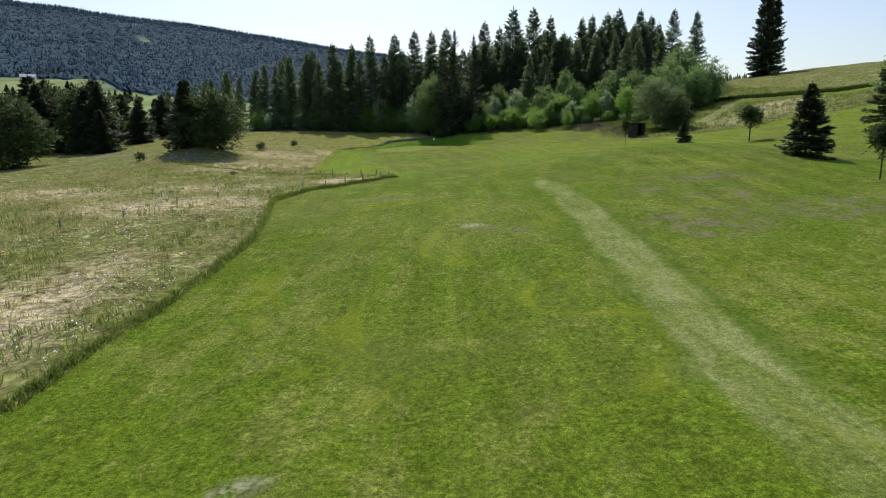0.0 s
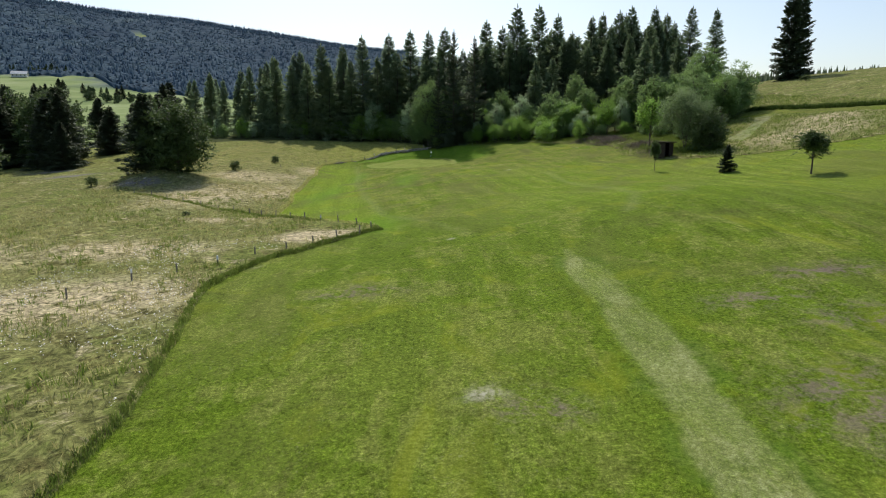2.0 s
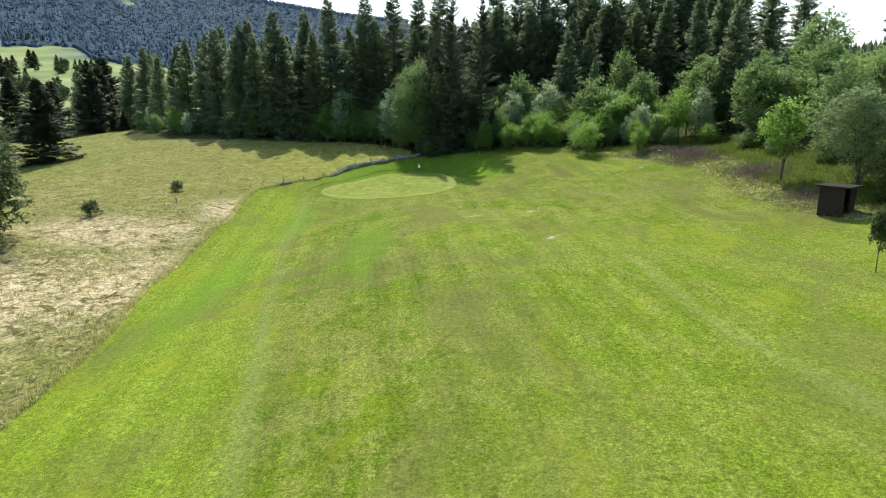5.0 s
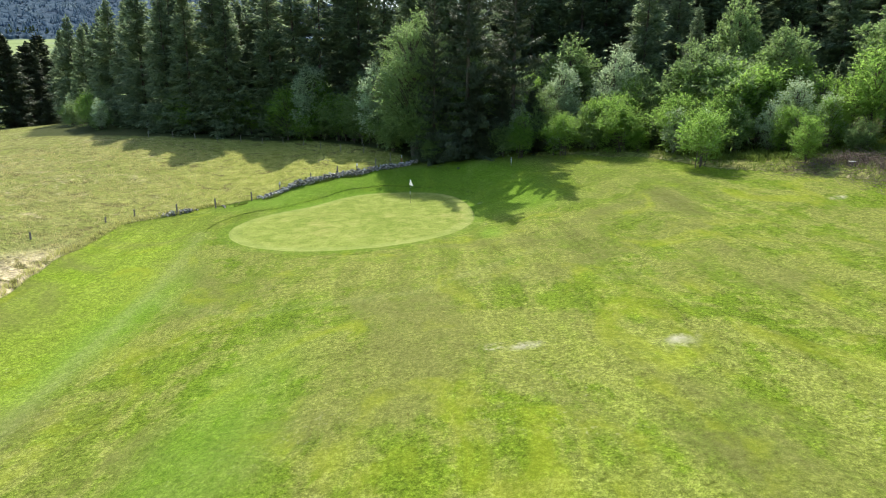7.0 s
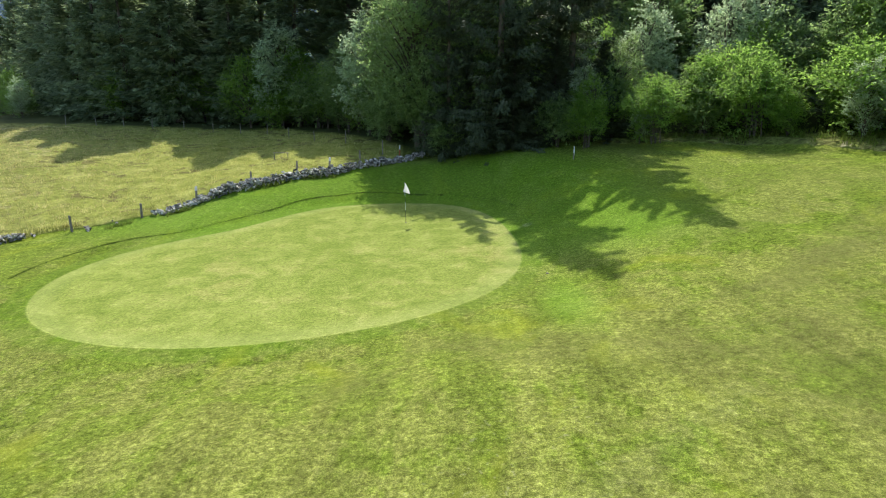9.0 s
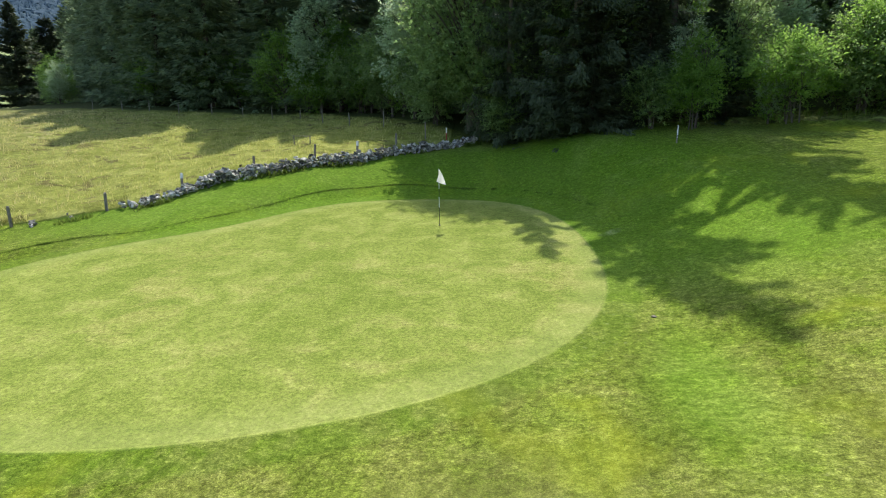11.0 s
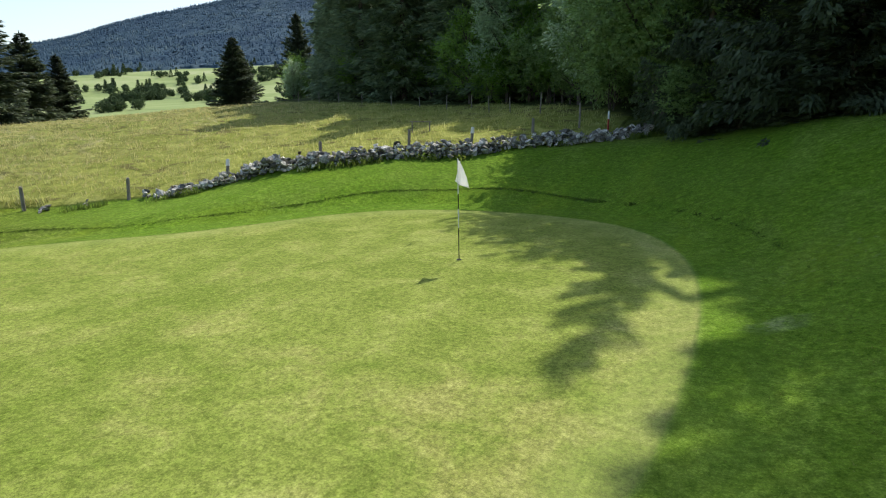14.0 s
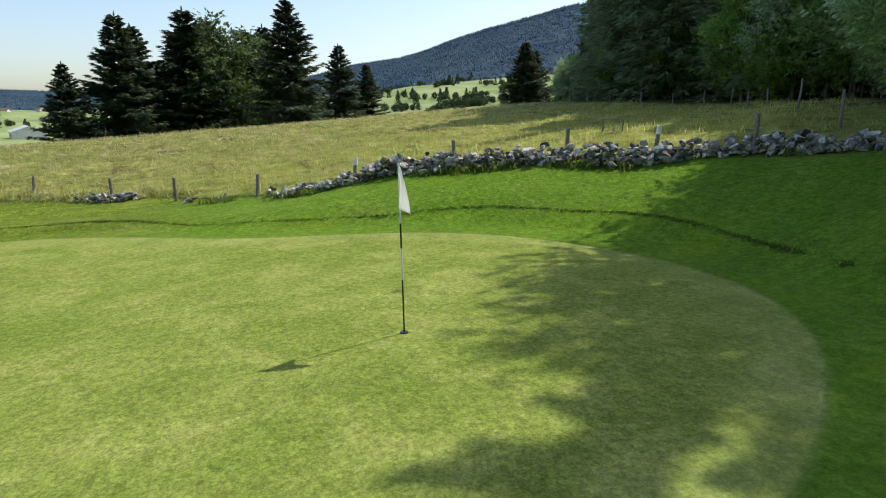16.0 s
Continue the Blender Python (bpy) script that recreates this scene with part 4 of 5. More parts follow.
# its edge, from the meadow round to the hut
for kind, x, y, tall in [("beech_near", -0.2, 169.4, 17), ("spruce_d", 6.8, 163.9, 8.5), ("spruce_d", 9.6, 164.4, 7.5), ("spruce_d", 12.6, 163.6, 6.5), ("spruce_d", 3.6, 166.0, 7), ("spruce_b", -8.6, 187, 23), ("spruce_c", -14, 186, 22),
                         ("spruce_a", -21, 187, 21), ("spruce_c", -27, 186.5, 20), ("spruce_a", -33, 188, 20), ("spruce_c", -37.5, 191, 20), ("willow_a", -4.8, 174.5, 11), ("ash_a", -13.2, 183.5, 9.5),
                         ("ash_a", -10, 182, 7), ("willow_a", -14.8, 183, 11), ("ash_a", -18.2, 183.4, 8.5), ("beech_b", -7.2, 178, 9), ("shrub_a", -15.5, 181.8, 4), ("shrub_a", 15.4, 161, 4.7), ("shrub_b", 18.5, 161, 4.2), ("shrub_a", 20.8, 159.5, 5.6), ("shrub_a", 25.2, 149.5, 5.2), ("ash_b", 32.5, 149.5, 4.4),
                         ("ash_b", 37.5, 150, 7), ("willow_a", 22.3, 167, 11), ("willow_a", 16.5, 167.5, 9.5), ("beech_b", 28, 161, 11), ("willow_a", 31, 160, 9), ("beech_a", 36, 159, 11.5), ("shrub_b", 29.5, 153.5, 4.5), ("ash_b", 38.2, 148.6, 8.5), ("ash_a", 31.6, 145.6, 4.6), ("ash_a", 35.5, 149.5, 5.5), ("shrub_b", 36.5, 147, 3), ("willow_a", 41, 148, 8), ("beech_a", 43, 154, 12), ("shrub_a", 40.5, 144, 3.4),
                         ("ash_b", 27.5, 154, 5.5), ("beech_b", 44, 152, 12), ("ash_c", 37.1, 119, 8.6), ("field_c", 40.6, 113, 9.8), ("field_a", 41.8, 107.3, 6.8), ("beech_b", 61, 138, 10.5), ("beech_b", 56, 134, 10),
                         ("beech_a", 52, 138, 13), ("beech_b", 48, 128, 11), ("beech_a", 60, 152, 15), ("beech_a", 45, 140, 12),
                         ("ash_a", -55.5, 200.8, 7.2), ("ash_a", -53, 199, 6), ("willow_a", -50.5, 195.5, 5.4), ("shrub_b", -51.5, 197, 4), ("spruce_d", -92, 236, 19.8), ("cone", -81.7, 232, 5.5), 
                         ("ash_b", 11.5, 161.5, 4.8), ("beech_b", 0.4, 168, 7.5), ("beech_b", 4.2, 166.6, 7), ("shrub_b", -2.6, 170.5, 4.5), ("shrub_b", 2.4, 165.8, 3.2), ("shrub_b", 9.6, 162.6, 3.4), ("beech_b", 13.5, 164, 7), ("beech_a", 18, 172, 12.5), ("beech_b", 6.5, 168, 12)]:
    plant(kind, x, y, tall)
for x, y, tall, wide in [(2.3, 166.4, 19.6, 0.58), (5.9, 164.9, 26.0, 0.75), (10.8, 165.4, 24.0, 0.82)]:
    plant("spruce_near", x, y, tall, wide)
# young growth, shrub against shrub, in front of the tall trees
edge_way = np.array([(9.5, 160.6), (16, 160.8), (22, 157.5), (26, 152.5), (31, 149.5), (37, 147.5), (44, 146), (52, 133), (58, 136), (63, 140)])
edge_at = np.concatenate([[0], np.cumsum(np.hypot(*np.diff(edge_way, axis=0).T))])
for k in range(66):
    s = float(RNG.uniform(0, edge_at[-1]))
    i = min(int(np.searchsorted(edge_at, s, side="right")), len(edge_way) - 1)
    t = (edge_way[i] - edge_way[i - 1]) / np.hypot(*(edge_way[i] - edge_way[i - 1]))
    back = float(RNG.uniform(0.5, 9))
    x, y = float(np.interp(s, edge_at, edge_way[:, 0]) - t[1] * back), float(np.interp(s, edge_at, edge_way[:, 1]) + t[0] * back)
    kind = ("shrub_a", "shrub_b", "ash_a", "willow_a", "ash_b", "shrub_a", "ash_a", "beech_b")[int(RNG.integers(8))]
    plant(kind, x, y, float(RNG.uniform(2.6, 4.6)) + 0.62 * back, float(RNG.uniform(0.8, 1.25)))
for k in range(16):
    x = -38 + 34 * k / 15
    plant(("shrub_b", "beech_b", "ash_a", "shrub_b")[k % 4], x, float(np.interp(x, [-38, -14, -4], [188, 184.5, 173])) + float(RNG.uniform(0, 3)), float(RNG.uniform(3.5, 7.5)))
# trees standing free in the meadows
for kind, x, y, tall, wide in [("spruce_d", -43.6, 112.4, 12.4, 1.15), ("field_a", -38.6, 112, 12.0, 1.00), ("field_a", -41.5, 113.5, 11.0, 1.00), ("spruce_d", -76, 145.4, 10.1, 1.28), ("spruce_d", -79, 151.3, 15.9, 1.28),
                               ("spruce_e", -83, 153, 15.4, 1.40), ("spruce_e", -84, 159.5, 17.5, 1.40), ("field_a", -88.6, 163.8, 18.7, 1.05), ("field_a", -100, 172, 18.7, 1.05), ("spruce_d", -93, 169, 16.4, 1.28),
                               ("spruce_d", -65, 168, 14.4, 1.28), ("spruce_d", -83, 180, 12.4, 1.28), ("spruce_d", -87, 186, 10.3, 1.28), ("spruce_d", -94, 221, 14.6, 1.30), ("spruce_d", -96.5, 223, 13.6, 1.30),
                               ("spruce_d", -105, 174, 19.3, 1.28), ("spruce_d", -117, 240, 17.0, 1.30), ("field_a", -77, 116, 15.0, 1.00), ("spruce_d", -99, 160, 17.5, 1.28), ("spruce_e", -103, 164, 19.9, 1.40),
                               ("spruce_d", -100, 260, 22.5, 1.30), ("spruce_e", -97, 250, 19.0, 1.30), ("field_a", -54, 139, 6.0, 1.00)]:
    plant(kind, x, y, tall, wide)
for kind, x, y, tall in [("spruce_b", -79, 245, 22), ("spruce_a", -73, 228, 21), ("spruce_c", -84, 243, 20.5), ("spruce_b", -88.5, 251, 21), ("spruce_a", -80, 254, 21.5), ("spruce_c", -110, 262, 19), ("spruce_b", -106, 257, 18.5),
                         ("spruce_a", -76, 238, 20), ("willow_a", -68.5, 219, 6.5), ("shrub_a", -72, 224, 4.5), ("shrub_b", -63.5, 210, 4.5), ("ash_a", -75, 231, 6.5)]:
    plant(kind, x, y, tall)
for bearing, away, tall in [(34.3, 726, 17), (34.7, 734, 19), (33.9, 738, 18), (34.9, 722, 15), (32.7, 800, 19), (32.4, 806, 17), (30.9, 830, 11), (28.6, 742, 13), (28.2, 748, 15), (36.6, 800, 14), (37.0, 806, 16)]:
    plant("spruce_d", -math.sin(radians(bearing)) * away, 90 + math.cos(radians(bearing)) * away, tall, 1.25)
for kind, x, y, tall, wide in [("sapling", 40.6, 79.4, 4.9, 1.35), ("cone", 31.4, 51.9, 6.1, 1.0), ("sapling", 29.6, 40.4, 4.0, 1.0), ("cone", 35.2, 87.0, 3.2, 0.95), ("sapling", 29.1, 93.6, 4.2, 0.62),
                               ("field_b", 54.5, 70, 10.5, 0.8), ("spruce_d", 51.5, 69, 11, 1.0), ("bush", -33.4, 123, 2.3, 1), ("bush", -30, 137.3, 2.0, 1), ("bush", -49.8, 107, 2.1, 1), ("bush", 91, 167, 2.0, 1.4), ("spruce_e", 94.5, 182, 24, 0.78), ("spruce_e", 98, 184, 23.4, 0.74), ("shrub_b", 60, 136, 4, 1.2), ("shrub_b", 57, 133.5, 4, 1.2), ("shrub_b", 62.5, 139, 4.2, 1.2), ("shrub_b", 49, 127, 4, 1.2), ("shrub_b", 44.5, 124, 3.2, 1.1), ("shrub_b", 43.5, 131, 3.0, 1.1), ("shrub_b", 42.5, 137, 2.8, 1.2), ("shrub_b", 46, 119, 3.4, 1.1), ("bush", -25.5, 80, 0.9, 1.2)]:
    plant(kind, x, y, tall, wide)


# ---------------------------------------------------------------- far woods, pastures and houses
def cones(name, xs, ys, tall, wide, material, label, sides=5):
    """Many small far conifers in one mesh, each two stacked cones."""
    n = len(xs)
    z = land(xs, ys)
    ring = np.linspace(0, 2 * np.pi, sides, endpoint=False)
    turn = RNG.uniform(0, 6, n)
    V, F, at = [], [], 0
    for lo, hi, r in ((0.0, 0.72, 1.0), (0.38, 1.0, 0.66)):
        px = xs[:, None] + np.cos(ring + turn[:, None]) * (wide * r)[:, None] * RNG.uniform(0.75, 1.2, (n, sides))
        py = ys[:, None] + np.sin(ring + turn[:, None]) * (wide * r)[:, None] * RNG.uniform(0.75, 1.2, (n, sides))
        pz = np.repeat((z + tall * lo)[:, None], sides, 1) - 1.0
        apex = np.stack([xs, ys, z + tall * hi], 1)[:, None]
        v = np.concatenate([np.stack([px, py, pz], 2), apex], 1).reshape(-1, 3)
        base = np.arange(n)[:, None] * (sides + 1) + at
        k = np.arange(sides)[None]
        F.append(np.stack([base + k, base + (k + 1) % sides, np.broadcast_to(base + sides, (n, sides))], 2).reshape(-1, 3))
        V.append(v)
        at += len(v)
    ob = link_mesh(name, np.concatenate(V), np.concatenate(F), material, smoothed=True)
    return tagged(ob, label, "forest", kind="stuff")


def clumps(name, xs, ys, tall, material, label, leaves=130, pointed=False):
    """Far leafy trees in one mesh, each a loose heap of leaf sprays."""
    n = len(xs)
    z = land(xs, ys)
    d = RNG.normal(size=(n, leaves, 3))
    d /= np.linalg.norm(d, axis=2)[:, :, None]
    c = np.stack([xs, ys, z + 0.46 * tall], 1)[:, None] + d * RNG.uniform(0.45, 1.0, (n, leaves))[:, :, None] * (np.stack([0.50 * tall, 0.50 * tall, 0.46 * tall], 1)[:, None])
    if pointed:
        up = RNG.random((n, leaves)) ** 1.5
        wide = (0.30 * (1 - up) + 0.02) * tall[:, None] * RNG.uniform(0.55, 1.05, (n, leaves))
        turn = RNG.uniform(0, 2 * np.pi, (n, leaves))
        c = np.stack([xs[:, None] + np.cos(turn) * wide, ys[:, None] + np.sin(turn) * wide, z[:, None] + up * tall[:, None]], 2)
    s = ((0.045 if pointed else 0.075) * tall)[:, None, None]
    a, b, e = (RNG.normal(size=(n, leaves, 3)) * s for _ in range(3))
    V = np.stack([c + a, c + b, c + e], 2).reshape(-1, 3)
    return tagged(link_mesh(name, V, np.arange(len(V)).reshape(-1, 3), material), label, "trees", kind="stuff")


def polar(a, d):
    a = np.radians(a)
    return -np.sin(a) * d, 90 + np.cos(a) * d


def canopy():
    """The closed canopy of the mountain forest, crown beside crown, from its lower edge to the crest."""
    aa, uu = np.arange(2, 110, 0.17), np.linspace(0, 1, 240)
    a, u = np.meshgrid(aa, uu)
    a = a + RNG.uniform(-0.15, 0.15, a.shape)
    lo, hi = woods_edge(a), np.interp(a, [-60, 60, 78, 130], [2510, 2510, 4310, 4310])
    d = lo + (hi - lo) * np.clip(u + RNG.uniform(-0.0042, 0.0042, u.shape), 0, 1)
    x, y = polar(a, d)
    up = RNG.uniform(1.5, 6.0, a.shape)
    up[0] = -2.0
    up[(np.abs(a - 25.0 + 0.2 * np.sin(d / 23)) < 0.4) & (d > 2030) & (d < 2160)] = -3.0
    z = land(x, y) + up
    nx, ny = len(aa), len(uu)
    i = (np.arange(ny - 1)[:, None] * nx + np.arange(nx - 1)[None]).ravel()
    ob = link_mesh("mountain_canopy", np.stack([x.ravel(), y.ravel(), z.ravel()], 1), np.stack([i + 1, i, i + nx, i + nx + 1], 1), HAZED_FARWOOD, smoothed=True)
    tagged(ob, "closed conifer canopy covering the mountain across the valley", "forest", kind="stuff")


canopy()
a = RNG.uniform(2, 110, 9000)
d = woods_edge(a) + (1 - 0.07 * RNG.random(9000)) * (np.interp(a, [-60, 60, 78, 130], [2520, 2520, 4320, 4320]) - woods_edge(a))
x, y = polar(a, d)
keep = ~((np.abs(a - 25.0) < 0.5) & (d > 2010) & (d < 2180))
x, y = x[keep], y[keep]
cones("mountain_forest", x, y, RNG.uniform(9, 15, len(x)), RNG.uniform(2.4, 3.6, len(x)), HAZED_FARWOOD, "tall conifers along the crest of the mountain")
rs = np.random.default_rng(41)
a = rs.uniform(2, 110, 14000)
d = woods_edge(a) + rs.random(14000) ** 0.8 * (np.interp(a, [-60, 60, 78, 130], [2510, 2510, 4310, 4310]) - woods_edge(a))
keep = ~((np.abs(a - 25.0) < 0.55) & (d > 2000) & (d < 2190))
x, y = polar(a[keep], d[keep])
cones("mountain_firs", x, y, rs.uniform(8, 15, len(x)), rs.uniform(2.8, 4.8, len(x)), HAZED_FARWOOD, "single tall conifers standing above the mountain forest", 4)
a = RNG.uniform(-48, -22, 900)
x, y = polar(a, RNG.uniform(300, 350, 900))
cones("plateau_forest", x, y, RNG.uniform(10.5, 14.5, 900), RNG.uniform(2.2, 3.4, 900), NEARWOOD, "far line of conifers behind the hilltop pasture")
# hedges and groups of trees on the pastures
ga, gd = np.concatenate([RNG.uniform(27, 38, 8), RNG.uniform(38, 96, 56)]), RNG.uniform(430, 1150, 64)
a = (ga[:, None] + RNG.normal(0, 0.9, (64, 9))).ravel()
d = (gd[:, None] + RNG.normal(0, 14, (64, 9))).ravel()
x, y = polar(a, d)
pick = RNG.random(len(x)) < 0.3
clumps("pasture_conifers", x[pick], y[pick], RNG.uniform(9, 15, pick.sum()), NEARWOOD, "groups of dark conifers on the far pastures", 420, True)
clumps("pasture_trees", x[~pick], y[~pick], RNG.uniform(5, 10, (~pick).sum()), NEARWOOD, "groups of leafy trees on the far pastures", 330)


def box_faces(sx, sy, z0, z1):
    v = [(-sx, -sy, z0), (sx, -sy, z0), (sx, sy, z0), (-sx, sy, z0), (-sx, -sy, z1), (sx, -sy, z1), (sx, sy, z1), (-sx, sy, z1)]
    return v, [(0, 1, 5, 4), (1, 2, 6, 5), (2, 3, 7, 6), (3, 0, 4, 7), (4, 5, 6, 7), (3, 2, 1, 0)]


def house(name, x, y, turn, long, deep, eaves, ridge, wall_mat, roof_mat, label, windows):
    h = thing(name, pose(x, y, height(x, y) - 0.5, 0, 0, turn), label, "building", "far buildings")
    v, f = box_faces(long / 2, deep / 2, 0, eaves + 0.5)
    gv = [(-long / 2, -deep / 2, eaves + 0.5), (-long / 2, deep / 2, eaves + 0.5), (-long / 2, 0, ridge + 0.3), (long / 2, -deep / 2, eaves + 0.5), (long / 2, deep / 2, eaves + 0.5), (long / 2, 0, ridge + 0.3)]
    bm = bmesh.new()
    vs = [bm.verts.new(p) for p in v]
    for q in f:
        bm.faces.new([vs[i] for i in q])
    gs = [bm.verts.new(p) for p in gv]
    bm.faces.new([gs[0], gs[1], gs[2]])
    bm.faces.new([gs[3], gs[5], gs[4]])
    part("wall", bm, wall_mat, h)
    bm = bmesh.new()
    o = 0.7
    for side in (-1, 1):
        a1, b1 = (-long / 2 - o, side * (deep / 2 + o), eaves + 0.1), (long / 2 + o, side * (deep / 2 + o), eaves + 0.1)
        c1, d1 = (long / 2 + o, 0, ridge + 0.5), (-long / 2 - o, 0, ridge + 0.5)
        low = [bm.verts.new(p) for p in (a1, b1, c1, d1)]
        up = [bm.verts.new((p[0], p[1], p[2] + 0.35)) for p in (a1, b1, c1, d1)]
        bm.faces.new(up)
        bm.faces.new(low[::-1])
        for i in range(4):
            bm.faces.new((low[i], low[(i + 1) % 4], up[(i + 1) % 4], up[i]))
    part("roof", bm, roof_mat, h)
    for side in (-1, 1):
        for i in range(windows):
            bm = bmesh.new()
            bmesh.ops.create_cube(bm, size=1, matrix=Matrix.Translation((-long / 2 + (i + 0.5) * long / windows, side * deep / 2, 0.5 + eaves * 0.55)) @ Matrix.Diagonal((1.6, 0.12, eaves * 0.4, 1)))
            part("window", bm, PANE, h)
    return h


def part(name, bm, material, parent, label=""):
    """Links a bmesh as one mesh object under a thing or a part."""
    me = bpy.data.meshes.new(name)
    bmesh.ops.recalc_face_normals(bm, faces=bm.faces)
    bm.to_mesh(me)
    bm.free()
    me.materials.append(material)
    ob = new(name, me)
    ob.parent = parent
    if label:
        ob["label"] = label
    return ob


house("barn", -560, 95, 8, 62, 22, 5, 9, RENDER_WALL, ROOF, "long farm shed with a pale grey roof in the valley", 8)
house("barn", -520, 170, 12, 48, 18, 4.5, 8, RENDER_WALL, ROOF, "long farm shed with a pale grey roof in the valley", 6)
house("farmhouse", *polar(34.7, 1025), 20, 19, 12, 4, 8, RENDER_WALL, ROOF, "far pale farmhouse on the pasture below the forest", 4)
house("farmhouse", *polar(25.6, 640), 35, 17, 11, 4, 8, RENDER_WALL, TILE, "far farmhouse with a low brown roof among pastures", 3)
house("farmhouse", *polar(68.5, 420), 60, 15, 10, 4, 7.5, RENDER_WALL, TILE, "far farmhouse with a low brown roof among pastures", 3)
for i in range(5):
    house("farmhouse", *polar(90 + 2.4 * i, 1500 + 130 * (i % 3)), 30 * i, 18, 12, 6, 10, RENDER_WALL, TILE, "small far house of the valley village", 3)


# ---------------------------------------------------------------- flag, posts, hut and stones
def flagstick():
    x, y = 0.47, 152.46
    z = height(x, y)
    flag = thing("flagstick", pose(x, y, z, 1.2, -0.6, 0), "thin black and white flagstick with a white flag in the hole", "flagstick")
    edges = [0.0, 0.69, 1.09, 1.40, 2.13]
    for i in range(4):
        bm = bmesh.new()
        bmesh.ops.create_cone(bm, cap_ends=True, segments=12, radius1=0.0105, radius2=0.0105, depth=edges[i + 1] - edges[i], matrix=Matrix.Translation((0, 0, (edges[i] + edges[i + 1]) / 2)))
        part("pole_section", bm, (BLACK, WHITE, BLACK, WHITE)[i], flag, ("black pole section", "white pole section")[i % 2])
    # a drooping flag, hanging in folds from the top of the pole
    bm = bmesh.new()
    nu, nv, grid = 12, 14, []
    for j in range(nv + 1):
        t = j / nv
        row = []
        for i in range(nu + 1):
            s = i / nu
            w = 0.04 + 0.33 * t
            dx = (s - 0.30 * t) * w
            fold = 0.034 * math.sin(s * 7.0 + t * 1.5) * (0.3 + t)
            row.append(bm.verts.new((0.012 + dx * 0.98 - fold * 0.15, dx * -0.05 + fold * 0.98, 2.115 - 0.46 * t - 0.13 * s * (0.3 + 0.7 * t))))
        grid.append(row)
    for j in range(nv):
        for i in range(nu):
            bm.faces.new((grid[j][i], grid[j][i + 1], grid[j + 1][i + 1], grid[j + 1][i]))
    bmesh.ops.solidify(bm, geom=bm.faces[:], thickness=0.003)
    for f in bm.faces:
        f.smooth = True
    part("flag", bm, CLOTH, flag, "limp plain white flag")
    bm = bmesh.new()
    bmesh.ops.create_cone(bm, cap_ends=True, segments=20, radius1=0.055, radius2=0.052, depth=0.012, matrix=Matrix.Translation((0, 0, 0.010)))
    part("hole_cup", bm, BLACK, flag, "black rim of the hole")


flagstick()


def post(name, tall, radius, cap, label, m, group, lean=(0, 0), wood=None):
    ob = thing(name, m @ pose(0, 0, 0, lean[0], lean[1], 0), label, "fence post", group)
    rng = np.random.default_rng(int(tall * 1000 + radius * 9000))
    zz = np.array([-0.3, 0.0, 0.35 * tall, 0.7 * tall, tall * 0.97, tall])
    rr = radius * np.array([1.0, 1.0, 0.97, 0.95, 0.93, 0.78])
    v, f = tube(np.stack([rng.normal(0, 0.006, 6), rng.normal(0, 0.006, 6), zz], 1), rr, 8)
    bm = bmesh.new()
    vs = [bm.verts.new(p) for p in v]
    for q in f:
        bm.faces.new([vs[i] for i in q])
    bm.faces.new(vs[-8:])
    part("stake", bm, wood or WOOD, ob)
    if cap:
        bm = bmesh.new()
        bmesh.ops.create_cone(bm, cap_ends=True, segments=10, radius1=radius * 1.16, radius2=radius * 1.02, depth=cap, matrix=Matrix.Translation((0, 0, tall - cap / 2 + 0.02)))
        bmesh.ops.bevel(bm, geom=[e for e in bm.edges if all(q.co.z > tall for q in e.verts)], offset=radius * 0.3, segments=2, affect="EDGES")
        part("cap", bm, WHITE, ob, "white painted top")
    return ob


MEADOW_FENCE = "posts of the meadow fence"
line = [(-23.2, 38.5, 0), (-21.7, 43.5, 1), (-20, 48.6, 0), (-17.9, 51.9, 1), (-15.8, 53.6, 0), (-13.8, 55.4, 1), (-12.1, 58.2, 0), (-10.3, 60.1, 0), (-8.6, 61.6, 0), (-7.0, 63.4, 0), (-5.4, 64.9, 0), (-4.6, 66.7, 0),
        (-6.1, 69.2, 0), (-8.1, 71.5, 0), (-10.1, 73.6, 1), (-12, 75.6, 0), (-13.8, 77.1, 0), (-15.7, 78.8, 0), (-17.6, 80.4, 0), (-19.3, 81.9, 0), (-21.7, 84.1, 0), (-24.3, 86.5, 0), (-27.3, 89.4, 0),
        (-30.6, 92.4, 0), (-33.5, 94.6, 0), (-36.4, 96.7, 0), (-39.5, 98.5, 0)]
wall_posts = [(-27.3, 130.2, 0), (-25.1, 138.8, 0), (-22.9, 144.4, 0), (-21.7, 146.6, 0), (-19.4, 149.3, 0), (-16.8, 151.3, 0), (-14.3, 153.7, 0), (-12.4, 156.5, 1), (-9.9, 158.9, 0), (-7.7, 161.6, 0), (-5.9, 163.4, 1), (-4.1, 165.3, 0)]
wood_posts = [(-6, 170, 0), (-9.2, 173, 0), (-12.2, 175.9, 0), (-14.9, 178.2, 0), (-18, 179.9, 0), (-21, 180.7, 0), (-24, 181, 0), (-27.2, 181.2, 0), (-30.5, 182, 0), (-34, 183.2, 0), (-38, 184.4, 0)]
protos = {}
